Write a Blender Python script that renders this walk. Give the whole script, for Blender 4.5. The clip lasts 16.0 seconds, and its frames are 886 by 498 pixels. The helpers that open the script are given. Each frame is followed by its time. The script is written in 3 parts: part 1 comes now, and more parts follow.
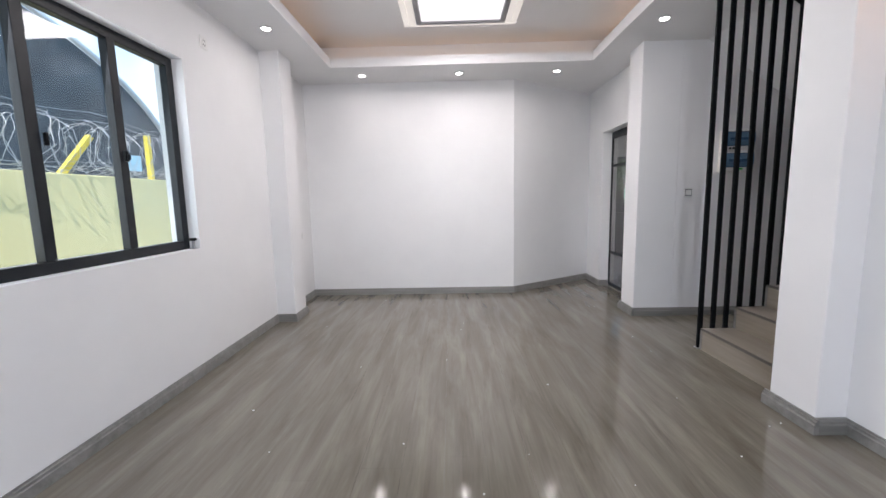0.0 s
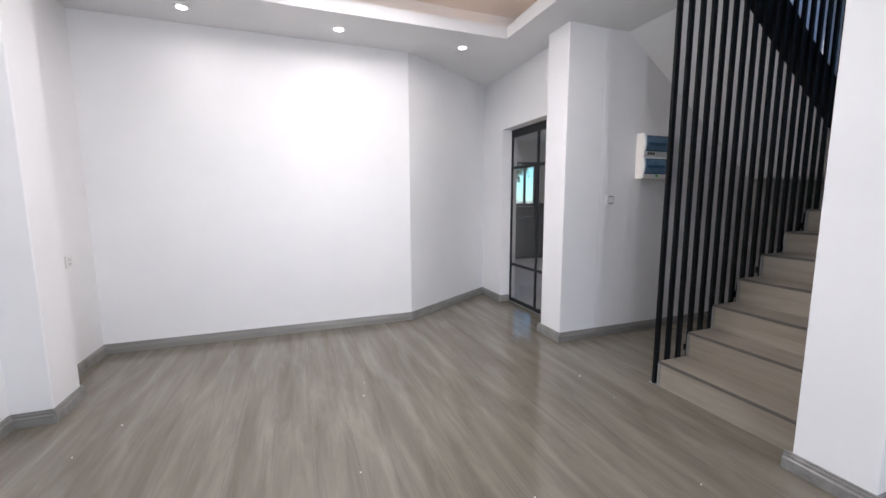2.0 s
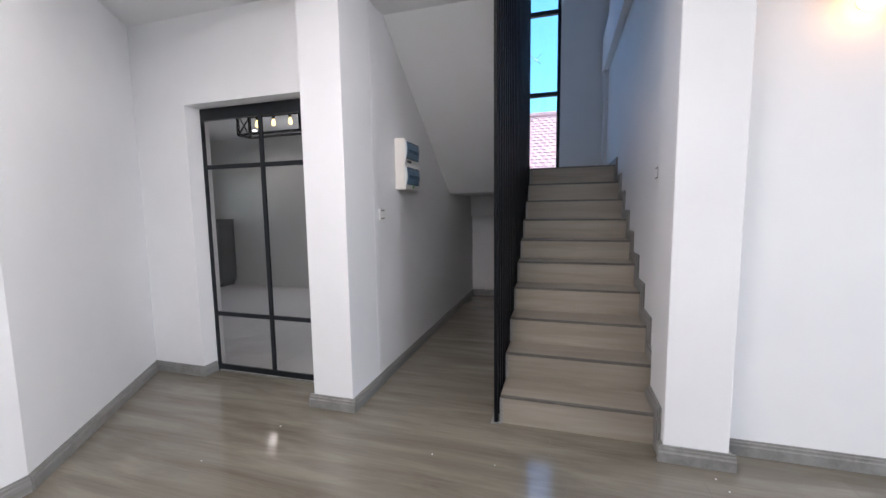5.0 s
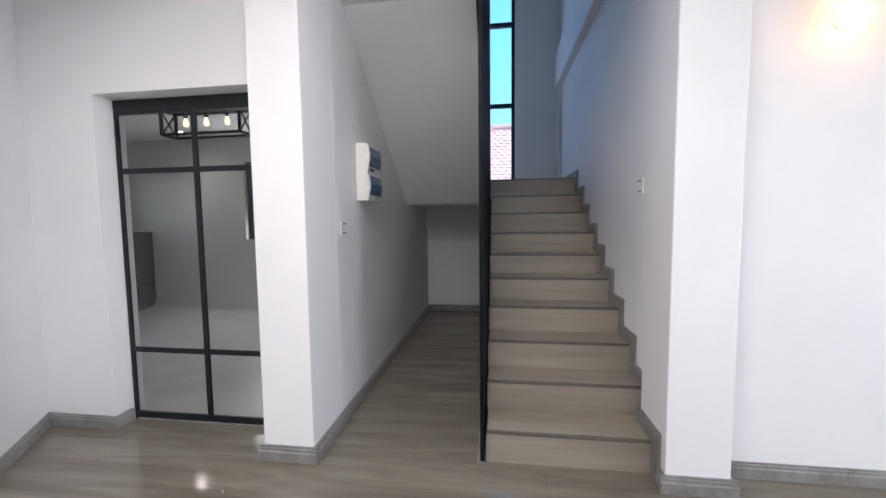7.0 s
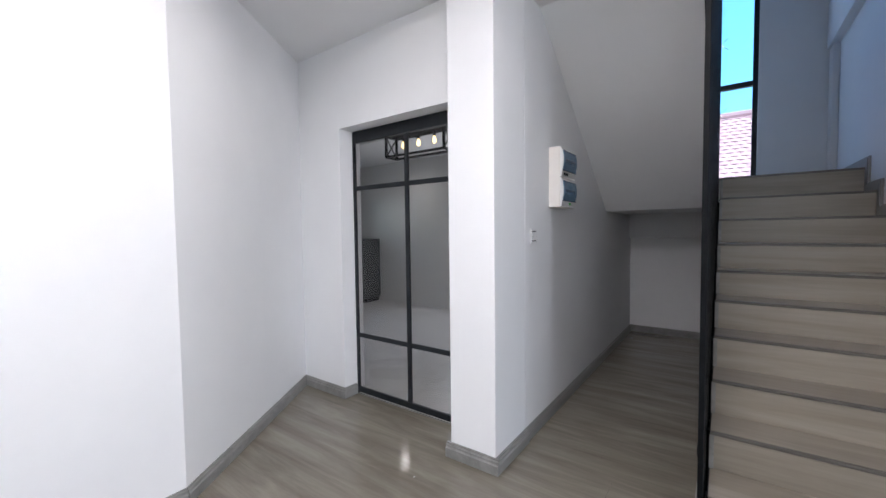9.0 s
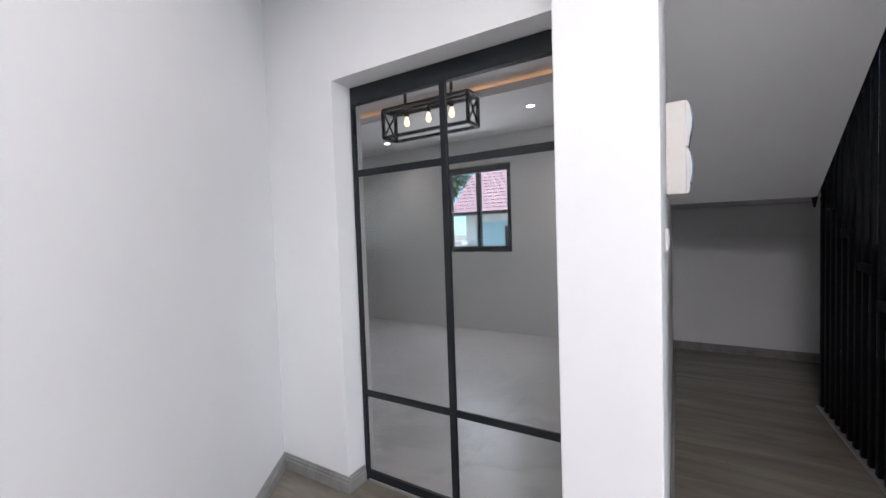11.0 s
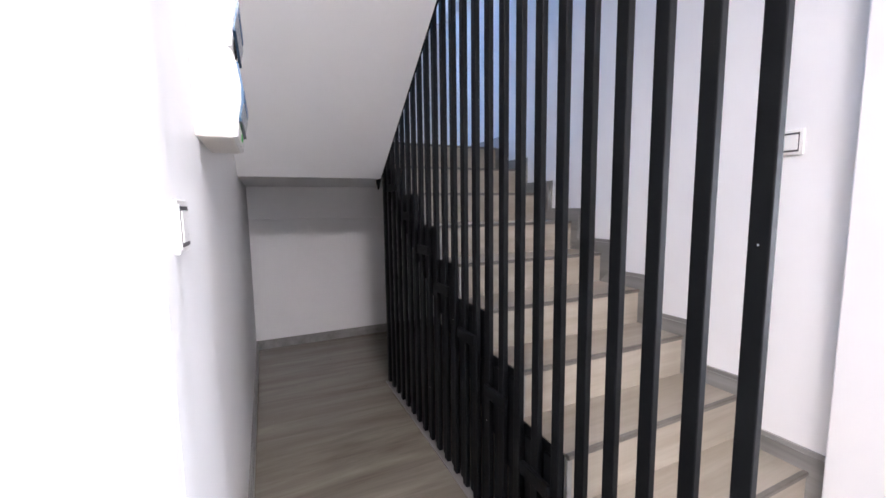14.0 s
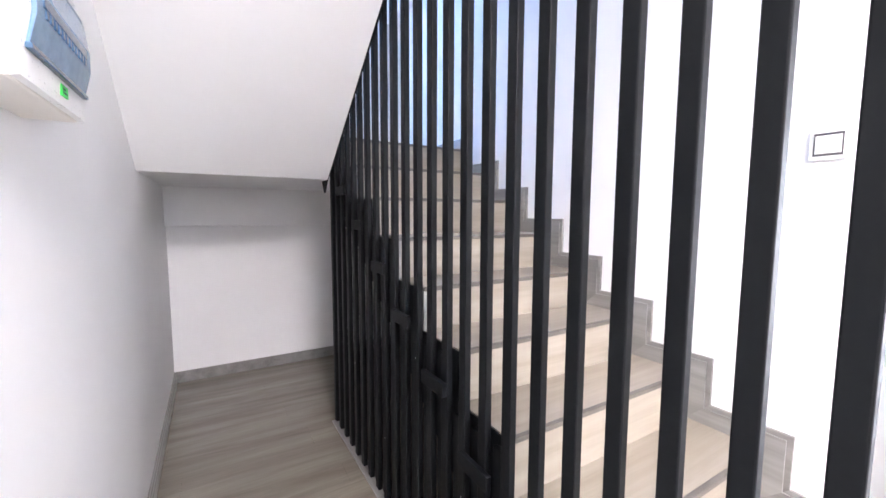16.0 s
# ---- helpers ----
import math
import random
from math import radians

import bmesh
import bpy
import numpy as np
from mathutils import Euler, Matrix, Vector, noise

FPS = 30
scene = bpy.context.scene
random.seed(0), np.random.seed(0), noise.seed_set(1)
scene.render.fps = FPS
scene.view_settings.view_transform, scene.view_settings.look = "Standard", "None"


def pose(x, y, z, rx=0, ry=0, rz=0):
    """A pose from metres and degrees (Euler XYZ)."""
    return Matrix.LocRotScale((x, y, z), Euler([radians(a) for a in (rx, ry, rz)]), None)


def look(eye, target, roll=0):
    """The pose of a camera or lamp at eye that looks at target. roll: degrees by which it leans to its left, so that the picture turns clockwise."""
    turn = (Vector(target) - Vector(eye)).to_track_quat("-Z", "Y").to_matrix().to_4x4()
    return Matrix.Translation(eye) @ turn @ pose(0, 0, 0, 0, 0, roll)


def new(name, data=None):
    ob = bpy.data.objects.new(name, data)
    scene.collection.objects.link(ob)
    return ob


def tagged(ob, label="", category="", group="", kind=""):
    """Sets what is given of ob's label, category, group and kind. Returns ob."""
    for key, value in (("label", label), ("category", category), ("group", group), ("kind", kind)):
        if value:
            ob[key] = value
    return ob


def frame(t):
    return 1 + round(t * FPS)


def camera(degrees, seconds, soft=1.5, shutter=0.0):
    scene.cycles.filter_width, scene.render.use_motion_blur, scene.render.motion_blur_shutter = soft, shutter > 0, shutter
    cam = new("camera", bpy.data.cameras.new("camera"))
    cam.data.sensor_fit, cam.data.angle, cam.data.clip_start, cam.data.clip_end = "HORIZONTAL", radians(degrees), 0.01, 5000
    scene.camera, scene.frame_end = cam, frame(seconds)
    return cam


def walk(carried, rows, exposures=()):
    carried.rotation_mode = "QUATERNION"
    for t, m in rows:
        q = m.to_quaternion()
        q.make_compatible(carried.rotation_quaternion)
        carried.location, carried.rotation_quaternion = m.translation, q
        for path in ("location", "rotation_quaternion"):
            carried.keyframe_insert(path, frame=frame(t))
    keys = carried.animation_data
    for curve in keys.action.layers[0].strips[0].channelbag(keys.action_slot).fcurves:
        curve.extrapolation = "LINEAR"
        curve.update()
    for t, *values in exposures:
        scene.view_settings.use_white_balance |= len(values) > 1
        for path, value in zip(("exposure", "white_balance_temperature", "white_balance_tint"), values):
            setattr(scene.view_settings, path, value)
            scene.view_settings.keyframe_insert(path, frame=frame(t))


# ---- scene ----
cam = camera(97.1, 16.0)
PATH = [
    (0, (0.57, 1.776, 1.214), (0.526, 3.76, 0.965), -1.2),
    (0.5, (0.406, 2.059, 1.24), (0.559, 4.038, 0.996), -0.7),
    (1, (0.326, 2.357, 1.242), (0.677, 4.309, 0.989), -0.2),
    (1.5, (0.304, 2.707, 1.248), (0.819, 4.623, 0.993), -0.0),
    (2, (0.303, 2.944, 1.248), (0.99, 4.805, 0.996), -0.2),
    (2.5, (0.283, 3.15, 1.218), (1.165, 4.93, 0.986), -0.2),
    (3, (0.199, 3.478, 1.222), (1.363, 5.083, 0.964), -1.1),
    (3.5, (0.247, 3.746, 1.239), (1.622, 5.171, 0.958), -1.5),
    (4, (0.287, 3.891, 1.232), (1.857, 5.103, 0.975), -1.5),
    (4.5, (0.295, 4.206, 1.248), (2.093, 5.048, 1.01), -1.3),
    (7, (0.522, 4.734, 1.286), (2.497, 5.01, 1.135), -0.7),
    (7.5, (0.58, 4.692, 1.259), (2.495, 5.257, 1.151), -0.5),
    (8, (0.586, 4.673, 1.257), (2.4, 5.511, 1.175), -0.4),
    (8.5, (0.599, 4.677, 1.249), (2.302, 5.723, 1.176), -0.7),
    (9, (0.635, 4.746, 1.274), (2.253, 5.918, 1.183), -0.7),
    (11.5, (1.335, 5.837, 1.294), (3.134, 6.709, 1.221), -3.2),
    (12, (1.442, 5.888, 1.299), (3.413, 6.201, 1.175), -4.2),
    (12.5, (1.559, 5.825, 1.253), (3.543, 5.632, 1.093), -3.7),
    (13, (1.766, 5.715, 1.261), (3.684, 5.183, 1.062), -2.5),
    (13.5, (1.923, 5.628, 1.255), (3.781, 4.917, 1.05), -1.5),
    (14, (2.148, 5.579, 1.264), (3.959, 4.758, 1.045), -0.8),
    (14.5, (2.321, 5.514, 1.245), (4.113, 4.647, 1.048), -0.3),
    (15, (2.510, 5.449, 1.246), (4.284, 4.546, 1.053), -0.1),
    (15.5, (2.578, 5.400, 1.243), (4.347, 4.484, 1.063), -0.1),
    (16, (2.497, 5.436, 1.263), (4.208, 4.416, 1.084), 0.2),
]
walk(cam, [(t, look(eye, target, roll)) for t, eye, target, roll in PATH], [(0, 1.14, 6450, 17), (1.2, 1.36, 6400, 17), (3.5, 1.38, 6350, 17), (7, 1.58, 6400, 17), (9, 1.56, 6200, 16), (11.5, 1.7, 6300, 17), (12.5, 2.35, 6350, 19), (13.5, 2.75, 6400, 22), (14.5, 3.3, 6350, 21), (16, 4.0, 6400, 21)])
FRONT_W, WEST_W, PANEL_E, PANEL_W, COVE_E, DOWN_W = 25, 9, 0.45, 20, 0.65, 2.0

# ---- world, sun and lamps ----
world = bpy.data.worlds.new("world")
scene.world = world
world.use_nodes = True
wn = world.node_tree.nodes
sky = wn.new("ShaderNodeTexSky")
sky.sky_type = "NISHITA"
sky.sun_disc = False
sky.sun_elevation = radians(57)
sky.sun_rotation = radians(160)
sky.dust_density, sky.ozone_density, sky.air_density = 0.2, 3.5, 1.1
tint = wn.new("ShaderNodeMix")
tint.data_type, tint.blend_type = "RGBA", "MULTIPLY"
tint.inputs[0].default_value = 1.0
tint.inputs[7].default_value = (0.50, 0.95, 1.12, 1)
world.node_tree.links.new(sky.outputs[0], tint.inputs[6])
# bright haze and thin cloud, thicker towards the west
sky_way = wn.new("ShaderNodeTexCoord")
cloud = wn.new("ShaderNodeTexNoise")
cloud.inputs["Scale"].default_value, cloud.inputs["Detail"].default_value = 2.6, 7
axes = wn.new("ShaderNodeSeparateXYZ")
west = wn.new("ShaderNodeMath")
west.operation = "MULTIPLY_ADD"
west.inputs[1].default_value = -0.24
cover = wn.new("ShaderNodeMapRange")
cover.inputs["From Min"].default_value, cover.inputs["From Max"].default_value = 0.42, 0.72
veil = wn.new("ShaderNodeMix")
veil.data_type = "RGBA"
veil.inputs[7].default_value = (5.0, 5.3, 5.7, 1)
for a, b in ((sky_way.outputs["Generated"], cloud.inputs["Vector"]), (sky_way.outputs["Generated"], axes.inputs[0]), (axes.outputs["X"], west.inputs[0]),
             (cloud.outputs[0], west.inputs[2]), (west.outputs[0], cover.inputs["Value"]), (cover.outputs[0], veil.inputs[0]),
             (tint.outputs[2], veil.inputs[6]), (veil.outputs[2], wn["Background"].inputs[0])):
    world.node_tree.links.new(a, b)
wn["Background"].inputs[1].default_value = 0.15


def lamp(name, kind, m, energy, color, size=0.1, size_y=None, angle=None, spot=None):
    data = bpy.data.lights.new(name, kind)
    data.energy, data.color = energy, color
    if kind == "AREA":
        data.size = size
        if size_y:
            data.shape, data.size_y = "RECTANGLE", size_y
    elif kind == "SUN":
        data.angle = angle
    else:
        data.shadow_soft_size = size
        if spot:
            data.spot_size, data.spot_blend = spot, 1.0
    ob = new(name, data)
    ob.matrix_world = m
    return ob


lamp("sun", "SUN", look((5, -6, 9), (5 - 0.28, -6 + 0.78, 9 - 1.3)), 3.2, (1.0, 0.95, 0.87), angle=radians(0.6))
# daylight of the unseen open front and of the windows
# added narrow strip lamp, sized to cast bar streaks on the hall wall
lamp("front_daylight_strip", "AREA", look((0.55, -0.05, 1.05), (0.55, 3.0, 1.05)), FRONT_W, (0.88, 0.94, 1.0), 0.4, 2.1)
lamp("west_window_daylight", "AREA", look((-1.40, 3.5, 1.55), (0.5, 3.5, 1.2)), WEST_W, (0.90, 0.95, 1.0), 1.9, 1.2)
lamp("stair_window_daylight", "AREA", look((5.92, 4.80, 3.3), (3.5, 4.80, 3.0)), 2.2, (0.36, 0.58, 1.0), 0.5, 3.0)
lamp("kitchen_window_daylight", "AREA", look((5.74, 7.86, 1.57), (3.0, 7.86, 1.2)), 5.5, (0.92, 0.97, 1.0), 0.9, 1.0)


# ---- materials ----
def material(name, rough=0.5, metal=0.0, spec=0.5):
    m = bpy.data.materials.new(name)
    m.use_nodes = True
    b = m.node_tree.nodes["Principled BSDF"]
    b.inputs["Roughness"].default_value = rough
    b.inputs["Metallic"].default_value = metal
    b.inputs["Specular IOR Level"].default_value = spec
    return m, m.node_tree, b


def add(tree, kind, **values):
    n = tree.nodes.new(kind)
    for key, value in values.items():
        n.inputs[key.replace("_", " ")].default_value = value
    return n


def ramp(tree, source, stops):
    r = tree.nodes.new("ShaderNodeValToRGB")
    els = r.color_ramp.elements
    while len(els) < len(stops):
        els.new(0.5)
    for e, (p, c) in zip(els, stops):
        e.position, e.color = p, (*c, 1)
    tree.links.new(source, r.inputs[0])
    return r.outputs[0]


def coords(tree, scale=(1, 1, 1), space="Object", shift=False):
    tc = tree.nodes.new("ShaderNodeTexCoord")
    mp = tree.nodes.new("ShaderNodeMapping")
    mp.inputs["Scale"].default_value = scale
    tree.links.new(tc.outputs[space], mp.inputs[0])
    if shift:
        info = tree.nodes.new("ShaderNodeObjectInfo")
        mul = tree.nodes.new("ShaderNodeVectorMath")
        mul.operation = "MULTIPLY"
        mul.inputs[1].default_value = (37.0, 23.0, 11.0)
        tree.links.new(info.outputs["Random"], mul.inputs[0])
        tree.links.new(mul.outputs[0], mp.inputs["Location"])
    return mp.outputs[0]


def bump(tree, bsdf, source, strength, distance=0.002):
    b = tree.nodes.new("ShaderNodeBump")
    b.inputs["Strength"].default_value, b.inputs["Distance"].default_value = strength, distance
    tree.links.new(source, b.inputs["Height"])
    tree.links.new(b.outputs[0], bsdf.inputs["Normal"])


def world_coords(tree, scale=(1, 1, 1)):
    g = tree.nodes.new("ShaderNodeNewGeometry")
    mp = tree.nodes.new("ShaderNodeMapping")
    mp.inputs["Scale"].default_value = scale
    tree.links.new(g.outputs["Position"], mp.inputs[0])
    return mp.outputs[0]


def plaster(name, lo, hi, rough=0.55, spec=0.35):
    m, t, b = material(name, rough, 0, spec)
    v = world_coords(t)
    n = add(t, "ShaderNodeTexNoise", Scale=1.3, Detail=5, Roughness=0.6)
    t.links.new(v, n.inputs["Vector"])
    t.links.new(ramp(t, n.outputs[0], [(0.3, lo), (0.7, hi)]), b.inputs["Base Color"])
    f = add(t, "ShaderNodeTexNoise", Scale=55, Detail=4, Roughness=0.55)
    t.links.new(v, f.inputs["Vector"])
    w = add(t, "ShaderNodeTexNoise", Scale=4, Detail=2)
    t.links.new(v, w.inputs["Vector"])
    s = t.nodes.new("ShaderNodeMath")
    s.operation = "MULTIPLY_ADD"
    s.inputs[1].default_value = 0.12
    t.links.new(f.outputs[0], s.inputs[0])
    t.links.new(w.outputs[0], s.inputs[2])
    bump(t, b, s.outputs[0], 0.25, 0.006)
    return m


def grained(name, stops, along, rough=0.22, spec=0.5, vary=0.12, joined=False, length=0.75, spread=(0.06, 0.12)):
    """Laminate with long streaks along one axis."""
    m, t, b = material(name, rough, 0, spec)
    sc = [9.0, 9.0, 9.0]
    sc["xyz".index(along)] = length
    v = world_coords(t, tuple(sc)) if joined else coords(t, tuple(sc), shift=True)
    n = add(t, "ShaderNodeTexNoise", Scale=1.0, Detail=6, Roughness=0.62, Distortion=0.5)
    t.links.new(v, n.inputs["Vector"])
    sc2 = [70.0, 70.0, 70.0]
    sc2["xyz".index(along)] = 2.5
    v2 = world_coords(t, tuple(sc2)) if joined else coords(t, tuple(sc2), shift=True)
    n2 = add(t, "ShaderNodeTexNoise", Scale=1.0, Detail=3, Roughness=0.6)
    t.links.new(v2, n2.inputs["Vector"])
    mx = t.nodes.new("ShaderNodeMath")
    mx.operation = "MULTIPLY_ADD"
    mx.inputs[1].default_value = 0.22
    t.links.new(n2.outputs[0], mx.inputs[0])
    t.links.new(n.outputs[0], mx.inputs[2])
    c = ramp(t, mx.outputs[0], stops)
    info = t.nodes.new("ShaderNodeObjectInfo")
    mr = add(t, "ShaderNodeMapRange", To_Min=1.0 - vary, To_Max=1.0 + vary)
    t.links.new(info.outputs["Random"], mr.inputs[0])
    hsv = t.nodes.new("ShaderNodeHueSaturation")
    t.links.new(mr.outputs[0], hsv.inputs["Value"])
    t.links.new(c, hsv.inputs["Color"])
    t.links.new(hsv.outputs[0], b.inputs["Base Color"])
    rr = add(t, "ShaderNodeMapRange", To_Min=rough - spread[0], To_Max=rough + spread[1])
    t.links.new(n.outputs[0], rr.inputs[0])
    t.links.new(rr.outputs[0], b.inputs["Roughness"])
    bump(t, b, n2.outputs[0], 0.08, 0.0008)
    return m


def noisy(name, lo, hi, scale=6, rough=0.5, metal=0.0, bumpy=0.1, spec=0.5):
    m, t, b = material(name, rough, metal, spec)
    v = world_coords(t)
    n = add(t, "ShaderNodeTexNoise", Scale=scale, Detail=6, Roughness=0.65)
    t.links.new(v, n.inputs["Vector"])
    t.links.new(ramp(t, n.outputs[0], [(0.3, lo), (0.7, hi)]), b.inputs["Base Color"])
    f = add(t, "ShaderNodeTexNoise", Scale=scale * 14, Detail=3)
    t.links.new(v, f.inputs["Vector"])
    rr = add(t, "ShaderNodeMapRange", To_Min=max(rough - 0.1, 0.02), To_Max=rough + 0.12)
    t.links.new(f.outputs[0], rr.inputs[0])
    t.links.new(rr.outputs[0], b.inputs["Roughness"])
    if bumpy:
        bump(t, b, f.outputs[0], bumpy, 0.002)
    return m


def glowing(name, color, strength):
    m, t, b = material(name)
    b.inputs["Base Color"].default_value = (*(0.35 * c for c in color), 1)
    b.inputs["Emission Color"].default_value = (*color, 1)
    b.inputs["Emission Strength"].default_value = strength
    return m


def glass(name, tint, rough=0.0, mixing=0.9):
    """Thin pane: clear film with a weak mirror."""
    m = bpy.data.materials.new(name)
    m.use_nodes = True
    t = m.node_tree
    t.nodes.clear()
    out = t.nodes.new("ShaderNodeOutputMaterial")
    mix = t.nodes.new("ShaderNodeMixShader")
    tr = t.nodes.new("ShaderNodeBsdfTransparent")
    gl = t.nodes.new("ShaderNodeBsdfGlossy")
    lw = t.nodes.new("ShaderNodeLayerWeight")
    pw = t.nodes.new("ShaderNodeMath")
    pw.operation = "POWER"
    pw.inputs[1].default_value = 4.0
    t.links.new(lw.outputs["Facing"], pw.inputs[0])
    fr = t.nodes.new("ShaderNodeMath")
    fr.operation = "MULTIPLY_ADD"
    fr.inputs[1].default_value, fr.inputs[2].default_value = 0.9, 0.035
    t.links.new(pw.outputs[0], fr.inputs[0])
    tr.inputs[0].default_value = (*tint, 1)
    gl.inputs["Roughness"].default_value = rough
    t.links.new(fr.outputs[0], mix.inputs[0])
    t.links.new(tr.outputs[0], mix.inputs[1])
    t.links.new(gl.outputs[0], mix.inputs[2])
    t.links.new(mix.outputs[0], out.inputs[0])
    return m


WALL = plaster("white_wall_paint", (0.77, 0.77, 0.775), (0.82, 0.82, 0.82))
CEIL = plaster("ceiling_paint", (0.74, 0.74, 0.745), (0.78, 0.78, 0.78), 0.7, 0.25)
FLOOR_STOPS = [(0.40, (0.122, 0.109, 0.085)), (0.60, (0.170, 0.153, 0.122)), (0.82, (0.232, 0.211, 0.174))]
WOOD = grained("grey_oak_laminate", FLOOR_STOPS, "y", 0.09, 0.55, 0.025, True, 1.1, (0.03, 0.05))
STEP = grained("grey_oak_stair_tile", [(0.34, (0.20, 0.172, 0.136)), (0.60, (0.275, 0.242, 0.197)), (0.86, (0.35, 0.312, 0.26))], "y", 0.3, 0.4, 0.05)
NOSING = noisy("nosing_strip_grey", (0.085, 0.076, 0.066), (0.12, 0.108, 0.094), 12, 0.35)
SKIRT = grained("grey_skirting", [(0.35, (0.135, 0.133, 0.126)), (0.75, (0.26, 0.255, 0.243))], "x", 0.32, 0.5, 0.06)
BLACK = noisy("black_metal_paint", (0.003, 0.0035, 0.0045), (0.006, 0.007, 0.008), 5, 0.5, 0.0, 0.12, 0.12)
FRAME = noisy("anthracite_frame", (0.009, 0.011, 0.014), (0.016, 0.019, 0.022), 9, 0.42, 0.0, 0.05, 0.3)
CHIP = noisy("bare_primer_chip", (0.6, 0.6, 0.6), (0.75, 0.75, 0.75), 30, 0.5)
PLASTIC = noisy("white_plastic", (0.74, 0.74, 0.73), (0.78, 0.78, 0.77), 10, 0.3, 0, 0)
CREAM = noisy("cream_box_side", (0.76, 0.72, 0.67), (0.79, 0.76, 0.71), 10, 0.35, 0, 0)
GREYLINE = noisy("grey_plastic", (0.22, 0.22, 0.23), (0.28, 0.28, 0.29), 10, 0.4, 0, 0)
SWITCH_GAP = noisy("dark_switch_gap", (0.07, 0.07, 0.075), (0.10, 0.10, 0.105), 10, 0.5, 0, 0)
LID = noisy("blue_smoked_lid", (0.09, 0.17, 0.27), (0.15, 0.26, 0.38), 22, 0.12, 0, 0)
LIDDARK = noisy("dark_blue_rim", (0.035, 0.085, 0.16), (0.05, 0.11, 0.19), 9, 0.2, 0, 0)
GREEN = noisy("green_sticker", (0.02, 0.55, 0.08), (0.03, 0.65, 0.11), 20, 0.5, 0, 0)
PANEL_GLOW = glowing("panel_light_glow", (1.0, 0.97, 0.98), PANEL_E)
PANEL_SOFT = glowing("panel_light_warm_ring", (1.0, 0.95, 0.86), PANEL_E * 0.6)
SPOT_GLOW = glowing("downlight_glow", (1.0, 0.98, 0.94), 6.5)
COVE = glowing("cove_strip_glow", (1.0, 0.55, 0.24), COVE_E)
BULB = glowing("filament_glow", (1.0, 0.70, 0.30), 1.7)
WALLGLOBE = glowing("wall_globe_glow", (1.0, 0.44, 0.12), 4.5)
WIRE_METAL = noisy("zinc_metal", (0.30, 0.30, 0.31), (0.42, 0.42, 0.43), 20, 0.35, 0.8)
PANE = glass("window_glass", (0.93, 0.96, 0.95))
DOORGLASS = glass("grey_door_glass", (0.80, 0.79, 0.78))


def marble(name):
    m, t, b = material(name, 0.3)
    v = coords(t, (1, 1, 1), shift=True)
    n = add(t, "ShaderNodeTexNoise", Scale=1.1, Detail=8, Roughness=0.7, Distortion=0.9)
    t.links.new(v, n.inputs["Vector"])
    t.links.new(ramp(t, n.outputs[0], [(0.30, (0.47, 0.475, 0.48)), (0.45, (0.53, 0.53, 0.53)), (0.5, (0.45, 0.445, 0.45)), (0.55, (0.54, 0.535, 0.53)), (0.8, (0.57, 0.56, 0.555))]), b.inputs["Base Color"])
    return m


MARBLE = marble("white_grey_marble_tile")
WTILE = noisy("pale_wall_tile", (0.60, 0.61, 0.60), (0.66, 0.66, 0.65), 3, 0.2, 0, 0)
CABINET = noisy("dark_cabinet_front", (0.03, 0.034, 0.037), (0.045, 0.05, 0.053), 6, 0.6, 0, 0, 0.2)


# ---- mesh helpers ----
def mesh_object(name, bm, mat, parent=None, smooth=False):
    bmesh.ops.recalc_face_normals(bm, faces=bm.faces)
    lo = Vector([min(v.co[i] for v in bm.verts) for i in range(3)])
    hi = Vector([max(v.co[i] for v in bm.verts) for i in range(3)])
    base = Vector(((lo.x + hi.x) / 2, (lo.y + hi.y) / 2, lo.z))
    bmesh.ops.translate(bm, verts=bm.verts, vec=-base)
    me = bpy.data.meshes.new(name)
    bm.to_mesh(me)
    bm.free()
    for mm in (mat if isinstance(mat, (list, tuple)) else [mat]):
        me.materials.append(mm)
    if smooth:
        me.polygons.foreach_set("use_smooth", [True] * len(me.polygons))
    ob = new(name, me)
    ob.location = base
    if parent:
        ob.parent = parent
        ob.matrix_parent_inverse = Matrix.Translation(-parent.location)
    return ob


def put_box(bm, x0, x1, y0, y1, z0, z1, bevel=0.0):
    r = bmesh.ops.create_cube(bm, size=1.0)
    vs = r["verts"]
    for v in vs:
        v.co = Vector((x0 + (v.co.x + 0.5) * (x1 - x0), y0 + (v.co.y + 0.5) * (y1 - y0), z0 + (v.co.z + 0.5) * (z1 - z0)))
    if bevel:
        es = list({e for v in vs for e in v.link_edges})
        bmesh.ops.bevel(bm, geom=es, offset=bevel, segments=2, profile=0.5, affect="EDGES")


def boxes(name, parts, mat, parent=None, bevel=0.0):
    bm = bmesh.new()
    for p in parts:
        put_box(bm, *p, bevel=bevel)
    return mesh_object(name, bm, mat, parent)


def prism(name, outline, axis, a, b, mat, parent=None, bevel=0.0):
    """A flat outline drawn out along one axis from a to b."""
    bm = bmesh.new()

    def place(p, d):
        return {"x": (d, p[0], p[1]), "y": (p[0], d, p[1]), "z": (p[0], p[1], d)}[axis]
    lo = [bm.verts.new(place(p, a)) for p in outline]
    hi = [bm.verts.new(place(p, b)) for p in outline]
    bm.faces.new(lo)
    bm.faces.new(hi[::-1])
    for i in range(len(outline)):
        j = (i + 1) % len(outline)
        bm.faces.new((lo[i], lo[j], hi[j], hi[i]))
    if bevel:
        bmesh.ops.bevel(bm, geom=list(bm.edges), offset=bevel, segments=2, profile=0.5, affect="EDGES")
    return mesh_object(name, bm, mat, parent)


